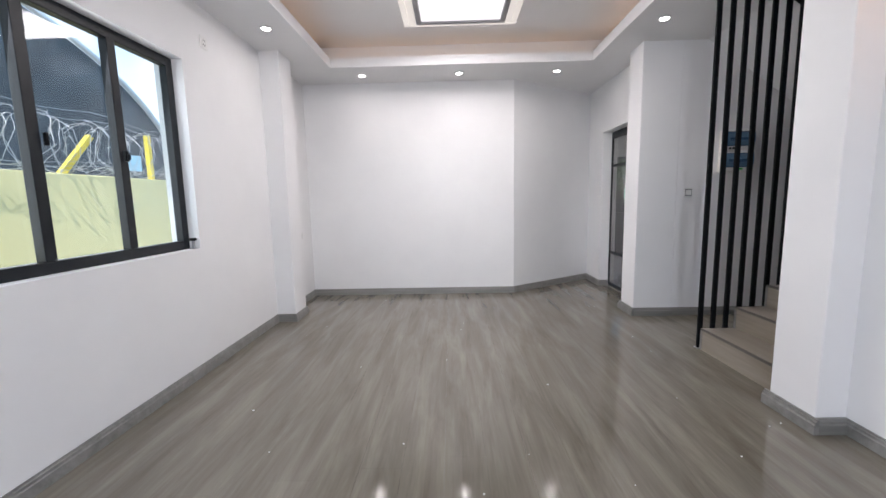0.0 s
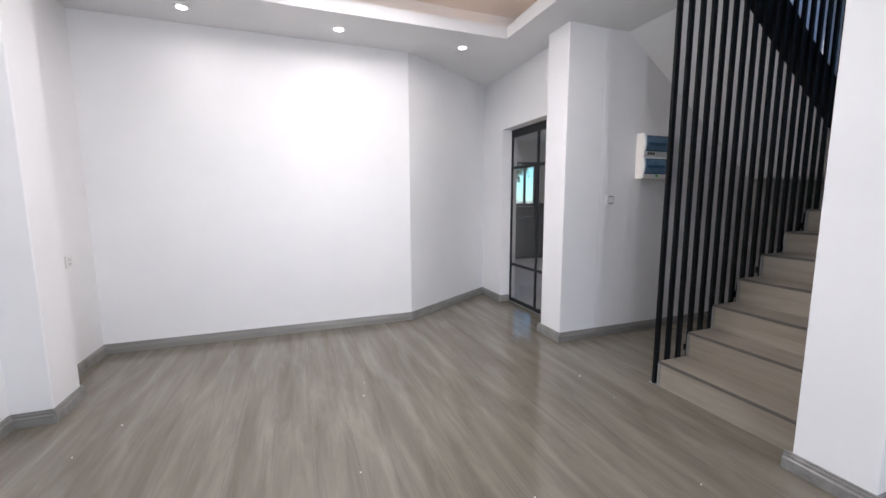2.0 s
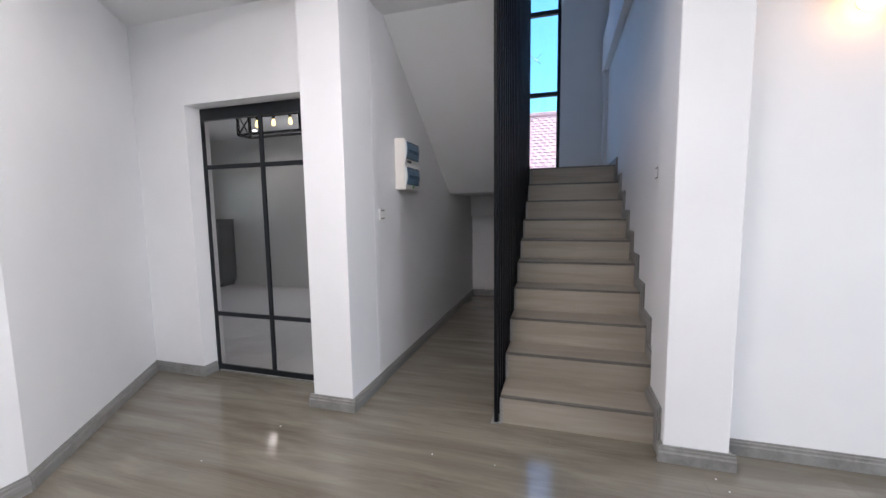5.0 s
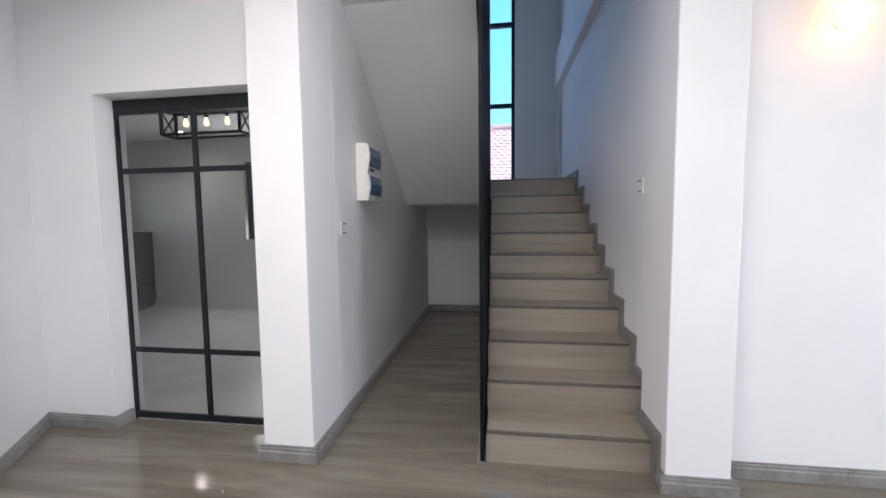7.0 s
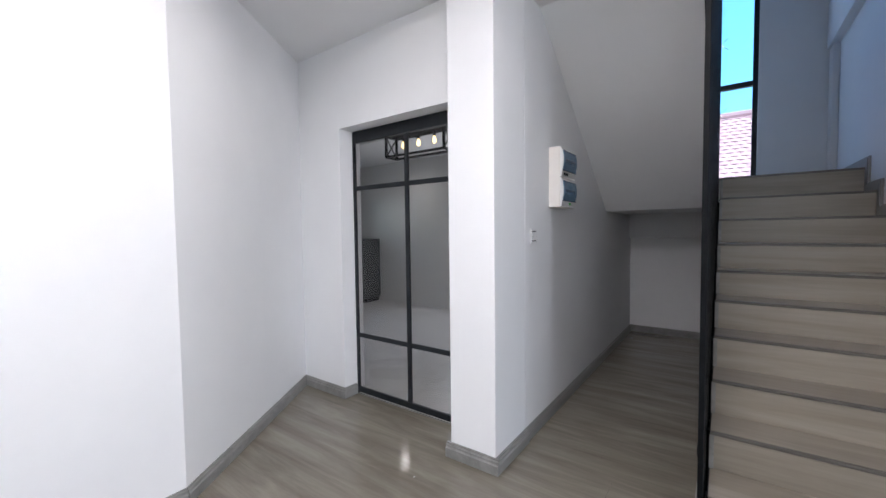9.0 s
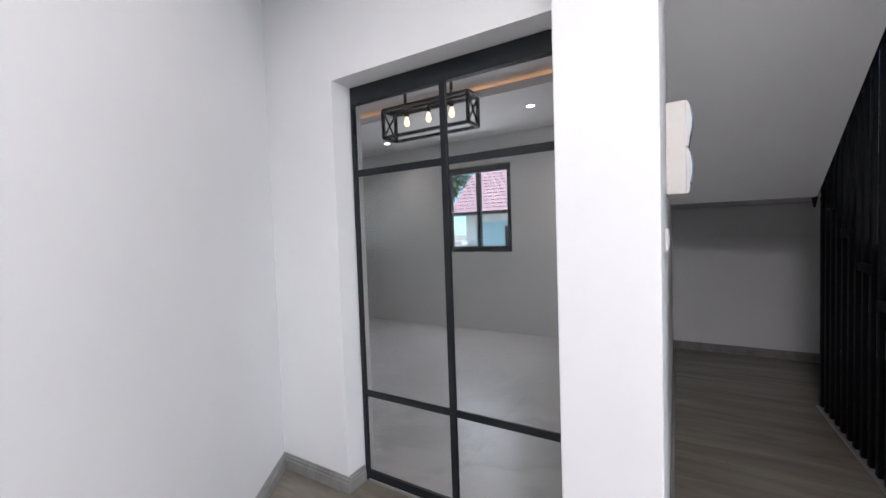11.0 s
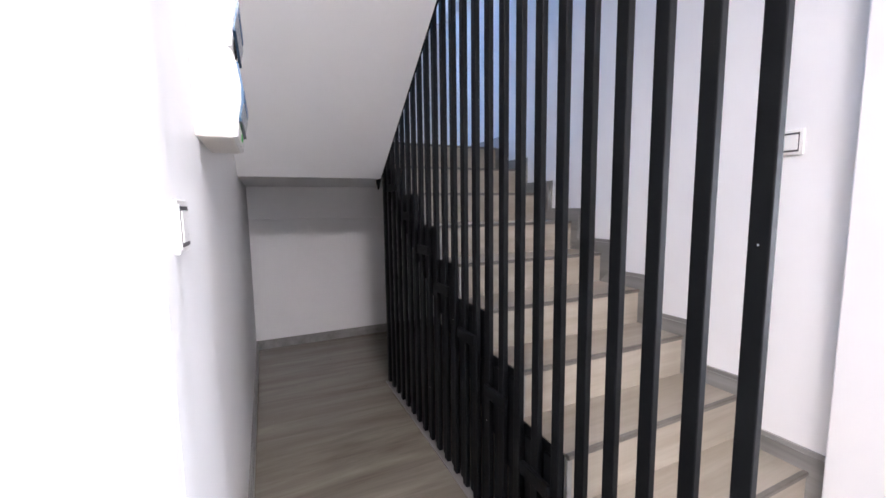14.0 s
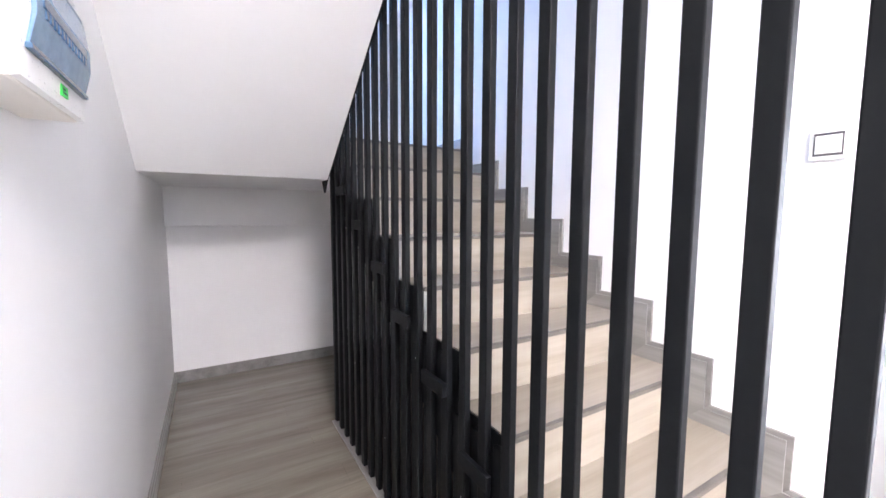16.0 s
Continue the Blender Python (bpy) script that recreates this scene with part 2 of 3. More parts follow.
def tube(name, points, radius, mat, parent=None, sides=8):
    bm = bmesh.new()
    for p, q in zip(points, points[1:]):
        p, q = Vector(p), Vector(q)
        m = Matrix.Translation((p + q) / 2) @ (q - p).to_track_quat("Z", "Y").to_matrix().to_4x4()
        bmesh.ops.create_cone(bm, cap_ends=True, segments=sides, radius1=radius, radius2=radius, depth=(q - p).length, matrix=m)
    return mesh_object(name, bm, mat, parent, smooth=False)


def turned(name, profile, centre, mat, parent=None, sides=24, axis="z"):
    """A body of revolution: (radius, height) pairs."""
    bm = bmesh.new()
    rings = []
    for r, h in profile:
        ring = []
        for i in range(sides):
            a = 2 * math.pi * i / sides
            p = (r * math.cos(a), r * math.sin(a), h)
            if axis == "x":
                p = (h, p[0], p[1])
            elif axis == "y":
                p = (p[0], h, p[1])
            ring.append(bm.verts.new(Vector(centre) + Vector(p)))
        rings.append(ring)
    for a, b in zip(rings, rings[1:]):
        for i in range(sides):
            j = (i + 1) % sides
            bm.faces.new((a[i], a[j], b[j], b[i]))
    bm.faces.new(rings[0])
    bm.faces.new(rings[-1][::-1])
    return mesh_object(name, bm, mat, parent, smooth=True)


def empty(name, at):
    ob = new(name)
    ob.empty_display_size = 0.1
    ob.location = at
    return ob


def structure(ob, label):
    return tagged(ob, label, kind="structure")


# ---- structure: living room, stair hall, kitchen ----
XW, YN, XE, CZ = -1.235, 6.79, 2.585, 2.655
HY = 5.708         # hall wall
SY = 3.92          # wall beside the stairs
BX = 5.94          # back wall
TOP = 5.40
WY0, WY1, WZ0, WZ1 = 2.45, 4.535, 0.905, 2.20
structure(boxes("wall_west", [(XW - 0.2, XW, -0.2, WY0, 0, CZ + 0.4), (XW - 0.2, XW, WY1, YN + 0.2, 0, CZ + 0.4),
                              (XW - 0.2, XW, WY0, WY1, 0, WZ0), (XW - 0.2, XW, WY0, WY1, WZ1, CZ + 0.4)], WALL), "white painted plaster wall with a window opening")
structure(boxes("pillar_west", [(XW - 0.05, -1.045, 5.665, 5.955, 0, CZ + 0.01)], WALL, bevel=0.006), "white painted square pillar in the wall")
structure(prism("wall_north", [(XW, YN), (1.37, YN), (2.585, 7.60), (2.585, 7.85), (1.30, 6.99), (XW, 6.99)], "z", 0, CZ + 0.4, WALL), "white painted wall that turns at an angle")
structure(boxes("wall_east", [(XE, XE + 0.2, 7.105, 7.85, 0, CZ + 0.4), (XE, XE + 0.2, 5.99, 7.105, 2.047, CZ + 0.4)], WALL), "white painted wall over the glass door")
structure(boxes("column", [(2.412, 2.79, HY, 5.993, 0, CZ + 0.01)], WALL, bevel=0.005), "white painted square column beside the glass door")
structure(boxes("wall_hall", [(2.79, BX + 0.2, HY, HY + 0.18, 0, TOP)], WALL), "white painted wall along the stair hall")
structure(boxes("pillar_stairs", [(2.397, 2.725, 3.674, 3.958, 0, CZ + 0.01)], WALL, bevel=0.005), "white painted square pillar at the foot of the stairs")
structure(boxes("wall_stairs", [(2.725, BX + 0.2, SY - 0.2, SY, 0, TOP)], WALL), "white painted wall beside the stairs")
structure(boxes("beam_stairs", [(2.725, BX, SY, SY + 0.07, 2.97, 3.40)], WALL, bevel=0.004), "white painted beam ledge along the stair wall")
structure(boxes("wall_southeast", [(2.55, 2.75, -0.2, 3.674, 0, CZ + 0.4)], WALL), "white painted plaster wall with a wall lamp")
# out of view; doorway place and width chosen to suit the front strip lamp
structure(boxes("wall_south", [(XW - 0.2, 0.15, -0.2, 0, 0, CZ + 0.4), (0.95, 2.75, -0.2, 0, 0, CZ + 0.4), (0.15, 0.95, -0.2, 0, 2.25, CZ + 0.4)], WALL), "white painted front wall with a doorway")
structure(boxes("pilaster_stairs", [(BX - 0.16, BX, SY, SY + 0.05, 1.70, 2.97)], WALL, bevel=0.004), "white painted corner pilaster on the landing")
VY0, VY1, VZ0 = 4.50, 5.10, 1.74
structure(boxes("wall_back", [(BX, BX + 0.2, SY, VY0, 0, TOP), (BX, BX + 0.2, VY1, HY, 0, TOP), (BX, BX + 0.2, VY0, VY1, 0, VZ0), (BX, BX + 0.2, VY0, VY1, 4.95, TOP)], WALL), "white painted wall with the tall stair window")
structure(boxes("beam_back", [(BX - 0.09, BX, SY, HY, 1.168, 1.45)], WALL, bevel=0.004), "white painted beam under the stair landing")
structure(boxes("wall_upper", [(2.33, 2.45, SY, HY, CZ + 0.02, TOP), (2.33, 2.725, SY - 0.2, SY, CZ + 0.02, TOP)], WALL), "plain white wall above the stairs")
structure(boxes("ceiling_upper", [(2.33, BX + 0.2, SY - 0.2, HY + 0.18, TOP, TOP + 0.15)], CEIL), "white ceiling above the stairs")
# living room ceiling with a raised tray
TX0, TX1, TY0, TY1 = -0.71, 2.11, 3.3, 6.19
TZ = 2.93
structure(boxes("ceiling", [(XW - 0.2, TX0, -0.2, 7.85, CZ, CZ + 0.1), (TX1, 2.45, -0.2, 7.85, CZ, CZ + 0.1),
                            (TX0, TX1, -0.2, TY0, CZ, CZ + 0.1), (TX0, TX1, TY1, 7.85, CZ, CZ + 0.1),
                            (2.45, 2.79, 4.862, 7.85, CZ, CZ + 0.1), (2.45, 2.79, -0.2, SY, CZ, CZ + 0.1), (2.79, 3.03, 4.862, HY, CZ, CZ + 0.1),
                            (TX0 - 0.2, TX1 + 0.2, TY0 - 0.2, TY1 + 0.2, TZ, TZ + 0.08),
                            (TX0 - 0.21, TX0 - 0.2, TY0 - 0.2, TY1 + 0.2, CZ + 0.1, TZ), (TX1 + 0.2, TX1 + 0.21, TY0 - 0.2, TY1 + 0.2, CZ + 0.1, TZ),
                            (TX0 - 0.2, TX1 + 0.2, TY0 - 0.21, TY0 - 0.2, CZ + 0.1, TZ), (TX0 - 0.2, TX1 + 0.2, TY1 + 0.2, TY1 + 0.21, CZ + 0.1, TZ)], CEIL), "white tray ceiling with a lit cove")
structure(boxes("roof_slab", [(XW - 0.2, 2.33, -0.2, 7.85, 3.06, 3.2)], CEIL), "plain slab above the living room")
cove = boxes("cove_strip", [(TX0 - 0.13, TX0 - 0.11, TY0, TY1, CZ + 0.105, CZ + 0.12), (TX1 + 0.11, TX1 + 0.13, TY0, TY1, CZ + 0.105, CZ + 0.12),
                            (TX0, TX1, TY1 + 0.11, TY1 + 0.13, CZ + 0.105, CZ + 0.12), (TX0, TX1, TY0 - 0.13, TY0 - 0.11, CZ + 0.105, CZ + 0.12)], COVE)
tagged(cove, "warm orange light strip hidden in the ceiling cove", "light strip")
# kitchen shell
KX, KZ = 5.82, 2.50
KY0, KY1, KW0, KW1 = 7.425, 8.39, 1.03, 2.15
structure(boxes("wall_kitchen_east", [(KX, KX + 0.2, HY + 0.18, KY0, 0, 2.9), (KX, KX + 0.2, KY1, 10.7, 0, 2.9), (KX, KX + 0.2, KY0, KY1, 0, KW0), (KX, KX + 0.2, KY0, KY1, KW1, 2.9)], WTILE), "pale tiled kitchen wall with a small window")
NX0, NX1, NZ0, NZ1 = 3.95, 5.37, 1.09, 2.06
structure(boxes("wall_kitchen_north", [(XE, NX0, 10.5, 10.7, 0, 2.9), (NX1, KX, 10.5, 10.7, 0, 2.9), (NX0, NX1, 10.5, 10.7, 0, NZ0), (NX0, NX1, 10.5, 10.7, NZ1, 2.9)], WTILE), "pale tiled kitchen end wall with a window")
structure(boxes("wall_kitchen_west", [(XE, XE + 0.2, 7.85, 10.5, 0, 2.9)], WTILE), "pale kitchen side wall")
UX1, UY0 = 4.47, 6.27
structure(boxes("ceiling_kitchen", [(UX1, KX + 0.2, HY + 0.18, 10.7, KZ, KZ + 0.07), (2.785, UX1, HY + 0.18, UY0, KZ, KZ + 0.07), (2.785, 3.1, UY0, 10.7, KZ, KZ + 0.07),
                                    (3.1, UX1, 9.9, 10.7, KZ, KZ + 0.07), (2.785, KX + 0.2, HY + 0.18, 10.7, 2.61, 2.68)], CEIL), "white kitchen ceiling with a lit tray")
kcove = boxes("cove_strip", [(UX1 + 0.06, UX1 + 0.08, UY0, 9.9, KZ + 0.075, KZ + 0.09), (3.1, UX1, UY0 - 0.08, UY0 - 0.06, KZ + 0.075, KZ + 0.09)], COVE)
tagged(kcove, "warm orange light strip in the kitchen ceiling", "light strip")


# ---- skirting ----
def skirting(x0, y0, x1, y1, side, thick=0.017):
    """A moulded board along a wall from one point to another; side: +1 stands to the left of the way."""
    a, b = Vector((x0, y0, 0)), Vector((x1, y1, 0))
    d = (b - a).normalized()
    n = Vector((-d.y, d.x, 0)) * side
    k = thick / 0.017
    prof = [(o * k, z) for o, z in ((0.0, 0.0), (0.017, 0.0), (0.017, 0.050), (0.0125, 0.056), (0.0125, 0.068), (0.007, 0.072), (0.007, 0.080), (0.0, 0.080))]
    bm = bmesh.new()
    ends = []
    for p in (a, b):
        ends.append([bm.verts.new(p + n * o + Vector((0, 0, z))) for o, z in prof])
    for i in range(len(prof)):
        j = (i + 1) % len(prof)
        bm.faces.new((ends[0][i], ends[0][j], ends[1][j], ends[1][i]))
    bm.faces.new(ends[0])
    bm.faces.new(ends[1][::-1])
    return structure(mesh_object("baseboard", bm, SKIRT), "grey moulded skirting board along the wall")


for run in ((XW, 0, XW, 5.665, -1), (XW, 5.665, -1.045, 5.665, -1), (-1.045, 5.648, -1.045, 5.972, -1), (XW, 5.955, XW, YN, -1), (-1.045, 5.955, XW, 5.955, -1),
            (XW, YN, 1.37, YN, -1), (1.37, YN, 2.585, 7.60, -1), (XE, 7.60, XE, 7.088, -1), (XE, 7.105, 2.70, 7.105, -1),
            (2.412, 6.015, 2.412, 5.682, -1, 0.026), (2.412, HY, 2.79, HY, -1, 0.026), (2.79, HY, BX, HY, -1), (BX, HY, BX, SY, -1),
            (2.397, 3.984, 2.397, 3.648, -1, 0.026), (2.397, 3.674, 2.55, 3.674, -1, 0.026), (2.55, 3.674, 2.55, 0, -1), (2.397, 3.958, 2.50, 3.958, 1)):
    skirting(*run)


# ---- stairs ----
N = 10
GOES = (0.253, 0.225, 0.236, 0.229, 0.245, 0.23, 0.26, 0.26, 0.31)
TOPS = (0.17, 0.34, 0.51, 0.68, 0.845, 1.0, 1.165, 1.337, 1.51, 1.70)
RISE, GO = 0.17, 0.2498
SX = 2.522                 # front of the first riser
XS = [SX + sum(GOES[:i]) for i in range(N)]
BOTS = (0.0, *TOPS)
Y0, Y1 = SY, 4.79
stairs = empty("staircase", (SX, SY, 0))
tagged(stairs, "straight flight of grey wood-look tiled steps with dark nosings", "staircase")
core, side = [], []
for x, lo, hi in zip(XS, BOTS, TOPS):
    core += [(x + 0.012, lo), (x + 0.012, hi - 0.012)]
    side += [(x + 0.014, lo), (x + 0.014, hi - 0.006)]
end = XS[-1]
prism("core", core + [(end + 0.2, 1.688), (end + 0.2, 1.45), (end + 0.02, 1.45), (SX + 0.35, 0.0)], "y", Y0 + 0.002, Y1 - 0.002, WALL, stairs)
prism("side_plate", side + [(end + 0.05, 1.694), (end + 0.05, 1.40), (SX + 0.40, 0.0)], "y", Y1, Y1 + 0.006, BLACK, stairs)
W = 0.075
for i, (x, lo, z) in enumerate(zip(XS, BOTS, TOPS)):
    boxes("riser", [(x, x + 0.012, Y0 + 0.002, Y1, lo, z - 0.014)], STEP, stairs)
    last = i == N - 1
    if not last:
        boxes("tread", [(x + 0.012, XS[i + 1] + 0.012, Y0 + 0.002, Y1, z - 0.012, z)], STEP, stairs)
    boxes("nosing", [(x - 0.006, x + 0.012, Y0 + 0.002, Y1, z - 0.014, z + 0.002)], NOSING, stairs, bevel=0.003)
    boxes("riser_edge", [(x - 0.004, x + 0.002, Y1 - 0.014, Y1 + 0.004, lo, z - 0.014)], SKIRT, stairs)
    # stepped skirting on the wall, in two thicknesses
    far = BX if last else XS[i + 1]
    for w, d in ((W, 0.011), (W - 0.016, 0.017)):
        foot = lo + (w if i else 0)
        prism("step_skirting", [(x - w, foot), (x, lo), (x, z), (far, z), (far - (0 if last else w), z + w), (x - w, z + w)], "y", SY, SY + d + (0.0 if i else 0.04), SKIRT, stairs)
structure(boxes("landing", [(end + 0.03, BX, SY, HY, 1.45, 1.688)], CEIL), "stair landing slab")
structure(boxes("landing_floor", [(end + 0.02, BX, SY, HY, 1.688, 1.70)], STEP), "grey wood-look landing floor")
# upper flight over the hall
UYA = 4.862
slope = (CZ - 1.45) / (4.715 - 3.02)
up = [(4.715, 1.45), (4.80, 1.45), (4.80, 1.70)]
for i in range(8):
    x = end - i * GO
    up += [(x, 1.70 + i * RISE), (x, 1.70 + (i + 1) * RISE)]
up += [(2.45, 1.70 + 8 * RISE), (2.45, CZ + 0.1), (3.02, CZ + 0.1), (3.02, CZ)]
upper = prism("upper_flight", up, "y", UYA, HY, CEIL)
structure(upper, "white plastered underside of the upper stair flight")
plate = prism("upper_side_plate", [(4.75, 1.44), (4.80, 1.38), (4.85, 1.46), (4.83, 1.76), (2.70, 1.76 + (4.79 - 2.70) * slope), (2.70, 2.72), (3.0, 2.655)], "y", UYA - 0.010, UYA, BLACK)
structure(plate, "black metal edge plate of the upper flight")

# railing of upright bars
railing = empty("railing", (3.65, 4.816, 0))
tagged(railing, "tall screen of upright black square metal bars beside the stairs", "railing")
SP, NB, BW, BD = 0.0985, 24, 0.0170, 0.0105
bar_mesh = None
for k in range(NB):
    x = 2.525 + k * SP
    if bar_mesh is None:
        b = boxes("bar", [(x - BW, x + BW, 4.816 - BD, 4.816 + BD, 0.006, 4.2)], BLACK, railing, bevel=0.003)
        bar_mesh = b.data
    else:
        b = new("bar", bar_mesh)
        b.location = (x, 4.816, 0.006)
        b.parent = railing
        b.matrix_parent_inverse = Matrix.Translation(-railing.location)
# shorter bars that fill the space under the steps
for k in range(3, NB - 1):
    x = 2.525 + (k + 0.5) * SP
    top = max(z for q, z in zip(XS, TOPS) if q < x) - 0.03
    boxes("infill_bar", [(x - BW, x + BW, 4.7975, 4.811, 0.006, top)], BLACK, railing, bevel=0.002)
boxes("base_strip", [(2.50, 4.80, 4.790, 4.845, 0, 0.006)], SKIRT, railing)
boxes("top_strip", [(2.45, 4.82, 4.785, 4.85, 4.2, 4.24)], BLACK, railing)
for i in range(1, N):
    x, z = XS[i], TOPS[i]
    boxes("bracket", [(x + 0.03, x + 0.17, 4.8265, 4.816 + BD + 0.016, z - 0.150, z - 0.105)], BLACK, railing, bevel=0.002)
random.seed(4)
for k, z in ((0, 0.66), (0, 0.645), (0, 0.63), (0, 0.638), (0, 0.652), (0, 1.19), (5, 2.0), (9, 0.42), (12, 0.75), (15, 0.3), (19, 0.5), (7, 0.2)):
    x = 2.525 + k * SP
    s = random.uniform(0.002, 0.005) if z < 0.7 and k == 0 else random.uniform(0.0012, 0.0025)
    boxes("paint_chip", [(x - s, x + s * 0.6, 4.816 + BD - 0.001, 4.816 + BD + 0.0006, z, z + s * 1.6)], CHIP, railing)


# ---- windows and the glass door ----
def window(name, axis, at, u0, u1, z0, z1, uprights, rails, label, width=0.05, depth=0.07, edge=0.06):
    """Framed window in a wall whose plane stands at one x; u runs along y."""
    w = empty(name, (at, (u0 + u1) / 2, z0))
    tagged(w, label, "window", kind="structure")
    d0, d1 = at - depth / 2, at + depth / 2
    boxes("frame", [(d0, d1, u0, u0 + edge, z0, z1), (d0, d1, u1 - edge, u1, z0, z1), (d0, d1, u0 + edge, u1 - edge, z0, z0 + edge), (d0, d1, u0 + edge, u1 - edge, z1 - edge, z1)], FRAME, w, bevel=0.004)
    for u in uprights:
        boxes("mullion", [(d0 + 0.008, d1 + 0.006, u - width / 2, u + width / 2, z0 + edge, z1 - edge)], FRAME, w, bevel=0.003)
    for z in rails:
        boxes("crossbar", [(d0 + 0.006, d1 - 0.006, u0 + edge, u1 - edge, z - width / 2, z + width / 2)], FRAME, w, bevel=0.003)
    us = [u0 + edge, *uprights, u1 - edge]
    zs = [z0 + edge, *rails, z1 - edge]
    for a, b in zip(us, us[1:]):
        for c, d in zip(zs, zs[1:]):
            p = boxes("pane", [(at - 0.003, at + 0.003, a, b, c, d)], PANE, w)
            p.visible_shadow = False
    return w


win = window("window_1", "x", XW - 0.10, WY0, WY1, WZ0, WZ1, (3.04, 3.555, 4.04), (), "dark framed sliding window over the yard", width=0.056, depth=0.05)
boxes("latch", [(XW - 0.062, XW - 0.045, 4.025, 4.05, 1.47, 1.53), (XW - 0.045, XW - 0.03, 4.03, 4.045, 1.48, 1.51)], BLACK, win, bevel=0.003)
boxes("latch", [(XW - 0.062, XW - 0.045, 3.585, 3.60, 1.5, 1.56)], BLACK, win, bevel=0.003)
window("window_2", "x", BX + 0.10, VY0, VY1, VZ0, 4.95, (), (2.81, 3.865), "tall dark framed stair window", width=0.055, edge=0.045)
window("window_3", "x", KX + 0.10, KY0, KY1, KW0, KW1, (7.91,), (), "small dark framed kitchen window", width=0.05, edge=0.075)

north_win = empty("window_4", ((NX0 + NX1) / 2, 10.6, NZ0))
tagged(north_win, "dark framed window over the kitchen worktop", "window", kind="structure")
boxes("frame", [(NX0, NX0 + 0.06, 10.57, 10.63, NZ0, NZ1), (NX1 - 0.06, NX1, 10.57, 10.63, NZ0, NZ1), (NX0 + 0.06, NX1 - 0.06, 10.57, 10.63, NZ0, NZ0 + 0.06), (NX0 + 0.06, NX1 - 0.06, 10.57, 10.63, NZ1 - 0.06, NZ1)], FRAME, north_win, bevel=0.004)
boxes("mullion", [(4.63, 4.69, 10.575, 10.625, NZ0 + 0.06, NZ1 - 0.06)], FRAME, north_win, bevel=0.003)
boxes("mullion", [(5.05, 5.09, 10.575, 10.625, NZ0 + 0.06, NZ1 - 0.06)], FRAME, north_win, bevel=0.003)
for a, b in ((NX0 + 0.06, 4.63), (4.69, 5.05), (5.09, NX1 - 0.06)):
    p = boxes("pane", [(a, b, 10.597, 10.603, NZ0 + 0.06, NZ1 - 0.06)], PANE, north_win)
    p.visible_shadow = False

DX, DY0, DY1, DZ = 2.735, 5.998, 7.10, 2.045
door = empty("door_1", (DX, 6.55, 0))
tagged(door, "closed black framed glass door with six panes", "door", kind="structure")
F0, F1 = DX - 0.03, DX - 0.012
boxes("frame", [(F0, F1 + 0.02, DY0, DY1, DZ - 0.085, DZ), (F0, F1, DY1 - 0.024, DY1, 0.0, DZ - 0.085), (F0, F1, DY0, DY0 + 0.028, 0.0, DZ - 0.085),
                (F0, F1, DY0 + 0.028, DY1 - 0.024, 0.012, 0.055)], FRAME, door, bevel=0.003)
boxes("threshold", [(F0 - 0.006, F1 + 0.03, DY0 + 0.028, DY1 - 0.024, 0.0, 0.012)], SKIRT, door, bevel=0.002)
boxes("mullion", [(F0 + 0.002, F1, 6.539, 6.573, 0.055, DZ - 0.085)], FRAME, door, bevel=0.003)
boxes("crossbar", [(F0 + 0.004, F1 - 0.002, DY0 + 0.028, DY1 - 0.024, 1.594, 1.628)], FRAME, door, bevel=0.003)
boxes("crossbar", [(F0 + 0.004, F1 - 0.002, DY0 + 0.028, DY1 - 0.024, 0.451, 0.485)], FRAME, door, bevel=0.003)
for a, b in ((DY0 + 0.028, 6.539), (6.573, DY1 - 0.024)):
    for c, d in ((0.055, 0.451), (0.485, 1.594), (1.628, DZ - 0.085)):
        p = boxes("pane", [(DX - 0.022, DX - 0.018, a, b, c, d)], DOORGLASS, door)
        p.visible_shadow = False
boxes("small_plate", [(DX - 0.034, DX - 0.03, 7.068, 7.082, 1.80, 1.93)], BLACK, door)

# ---- ceiling lamps ----
PX, PY = 0.69, 5.20
panel = empty("ceiling_light", (PX, PY, TZ))
tagged(panel, "rectangular layered white ceiling light, switched on", "ceiling light")


def ring(name, hx, hy, w, z0, z1, mat):
    boxes(name, [(PX - hx, PX + hx, PY - hy, PY - hy + w, z0, z1), (PX - hx, PX + hx, PY + hy - w, PY + hy, z0, z1),
                 (PX - hx, PX - hx + w, PY - hy + w, PY + hy - w, z0, z1), (PX + hx - w, PX + hx, PY - hy + w, PY + hy - w, z0, z1)], mat, panel, bevel=0.004)


ring("outer_ring", 0.535, 0.60, 0.05, TZ - 0.05, TZ - 0.001, PANEL_SOFT)
ring("middle_ring", 0.475, 0.53, 0.06, TZ - 0.075, TZ - 0.002, PANEL_SOFT)
ring("dark_rim", 0.41, 0.46, 0.045, TZ - 0.095, TZ - 0.003, GREYLINE)
boxes("diffuser", [(PX - 0.362, PX + 0.362, PY - 0.412, PY + 0.412, TZ - 0.085, TZ - 0.004)], PANEL_GLOW, panel, bevel=0.006)
lamp("ceiling_light_beam", "AREA", look((PX, PY, TZ - 0.10), (PX + 0.0001, PY, 0)), PANEL_W, (1.0, 0.97, 0.95), 0.9, 0.95)


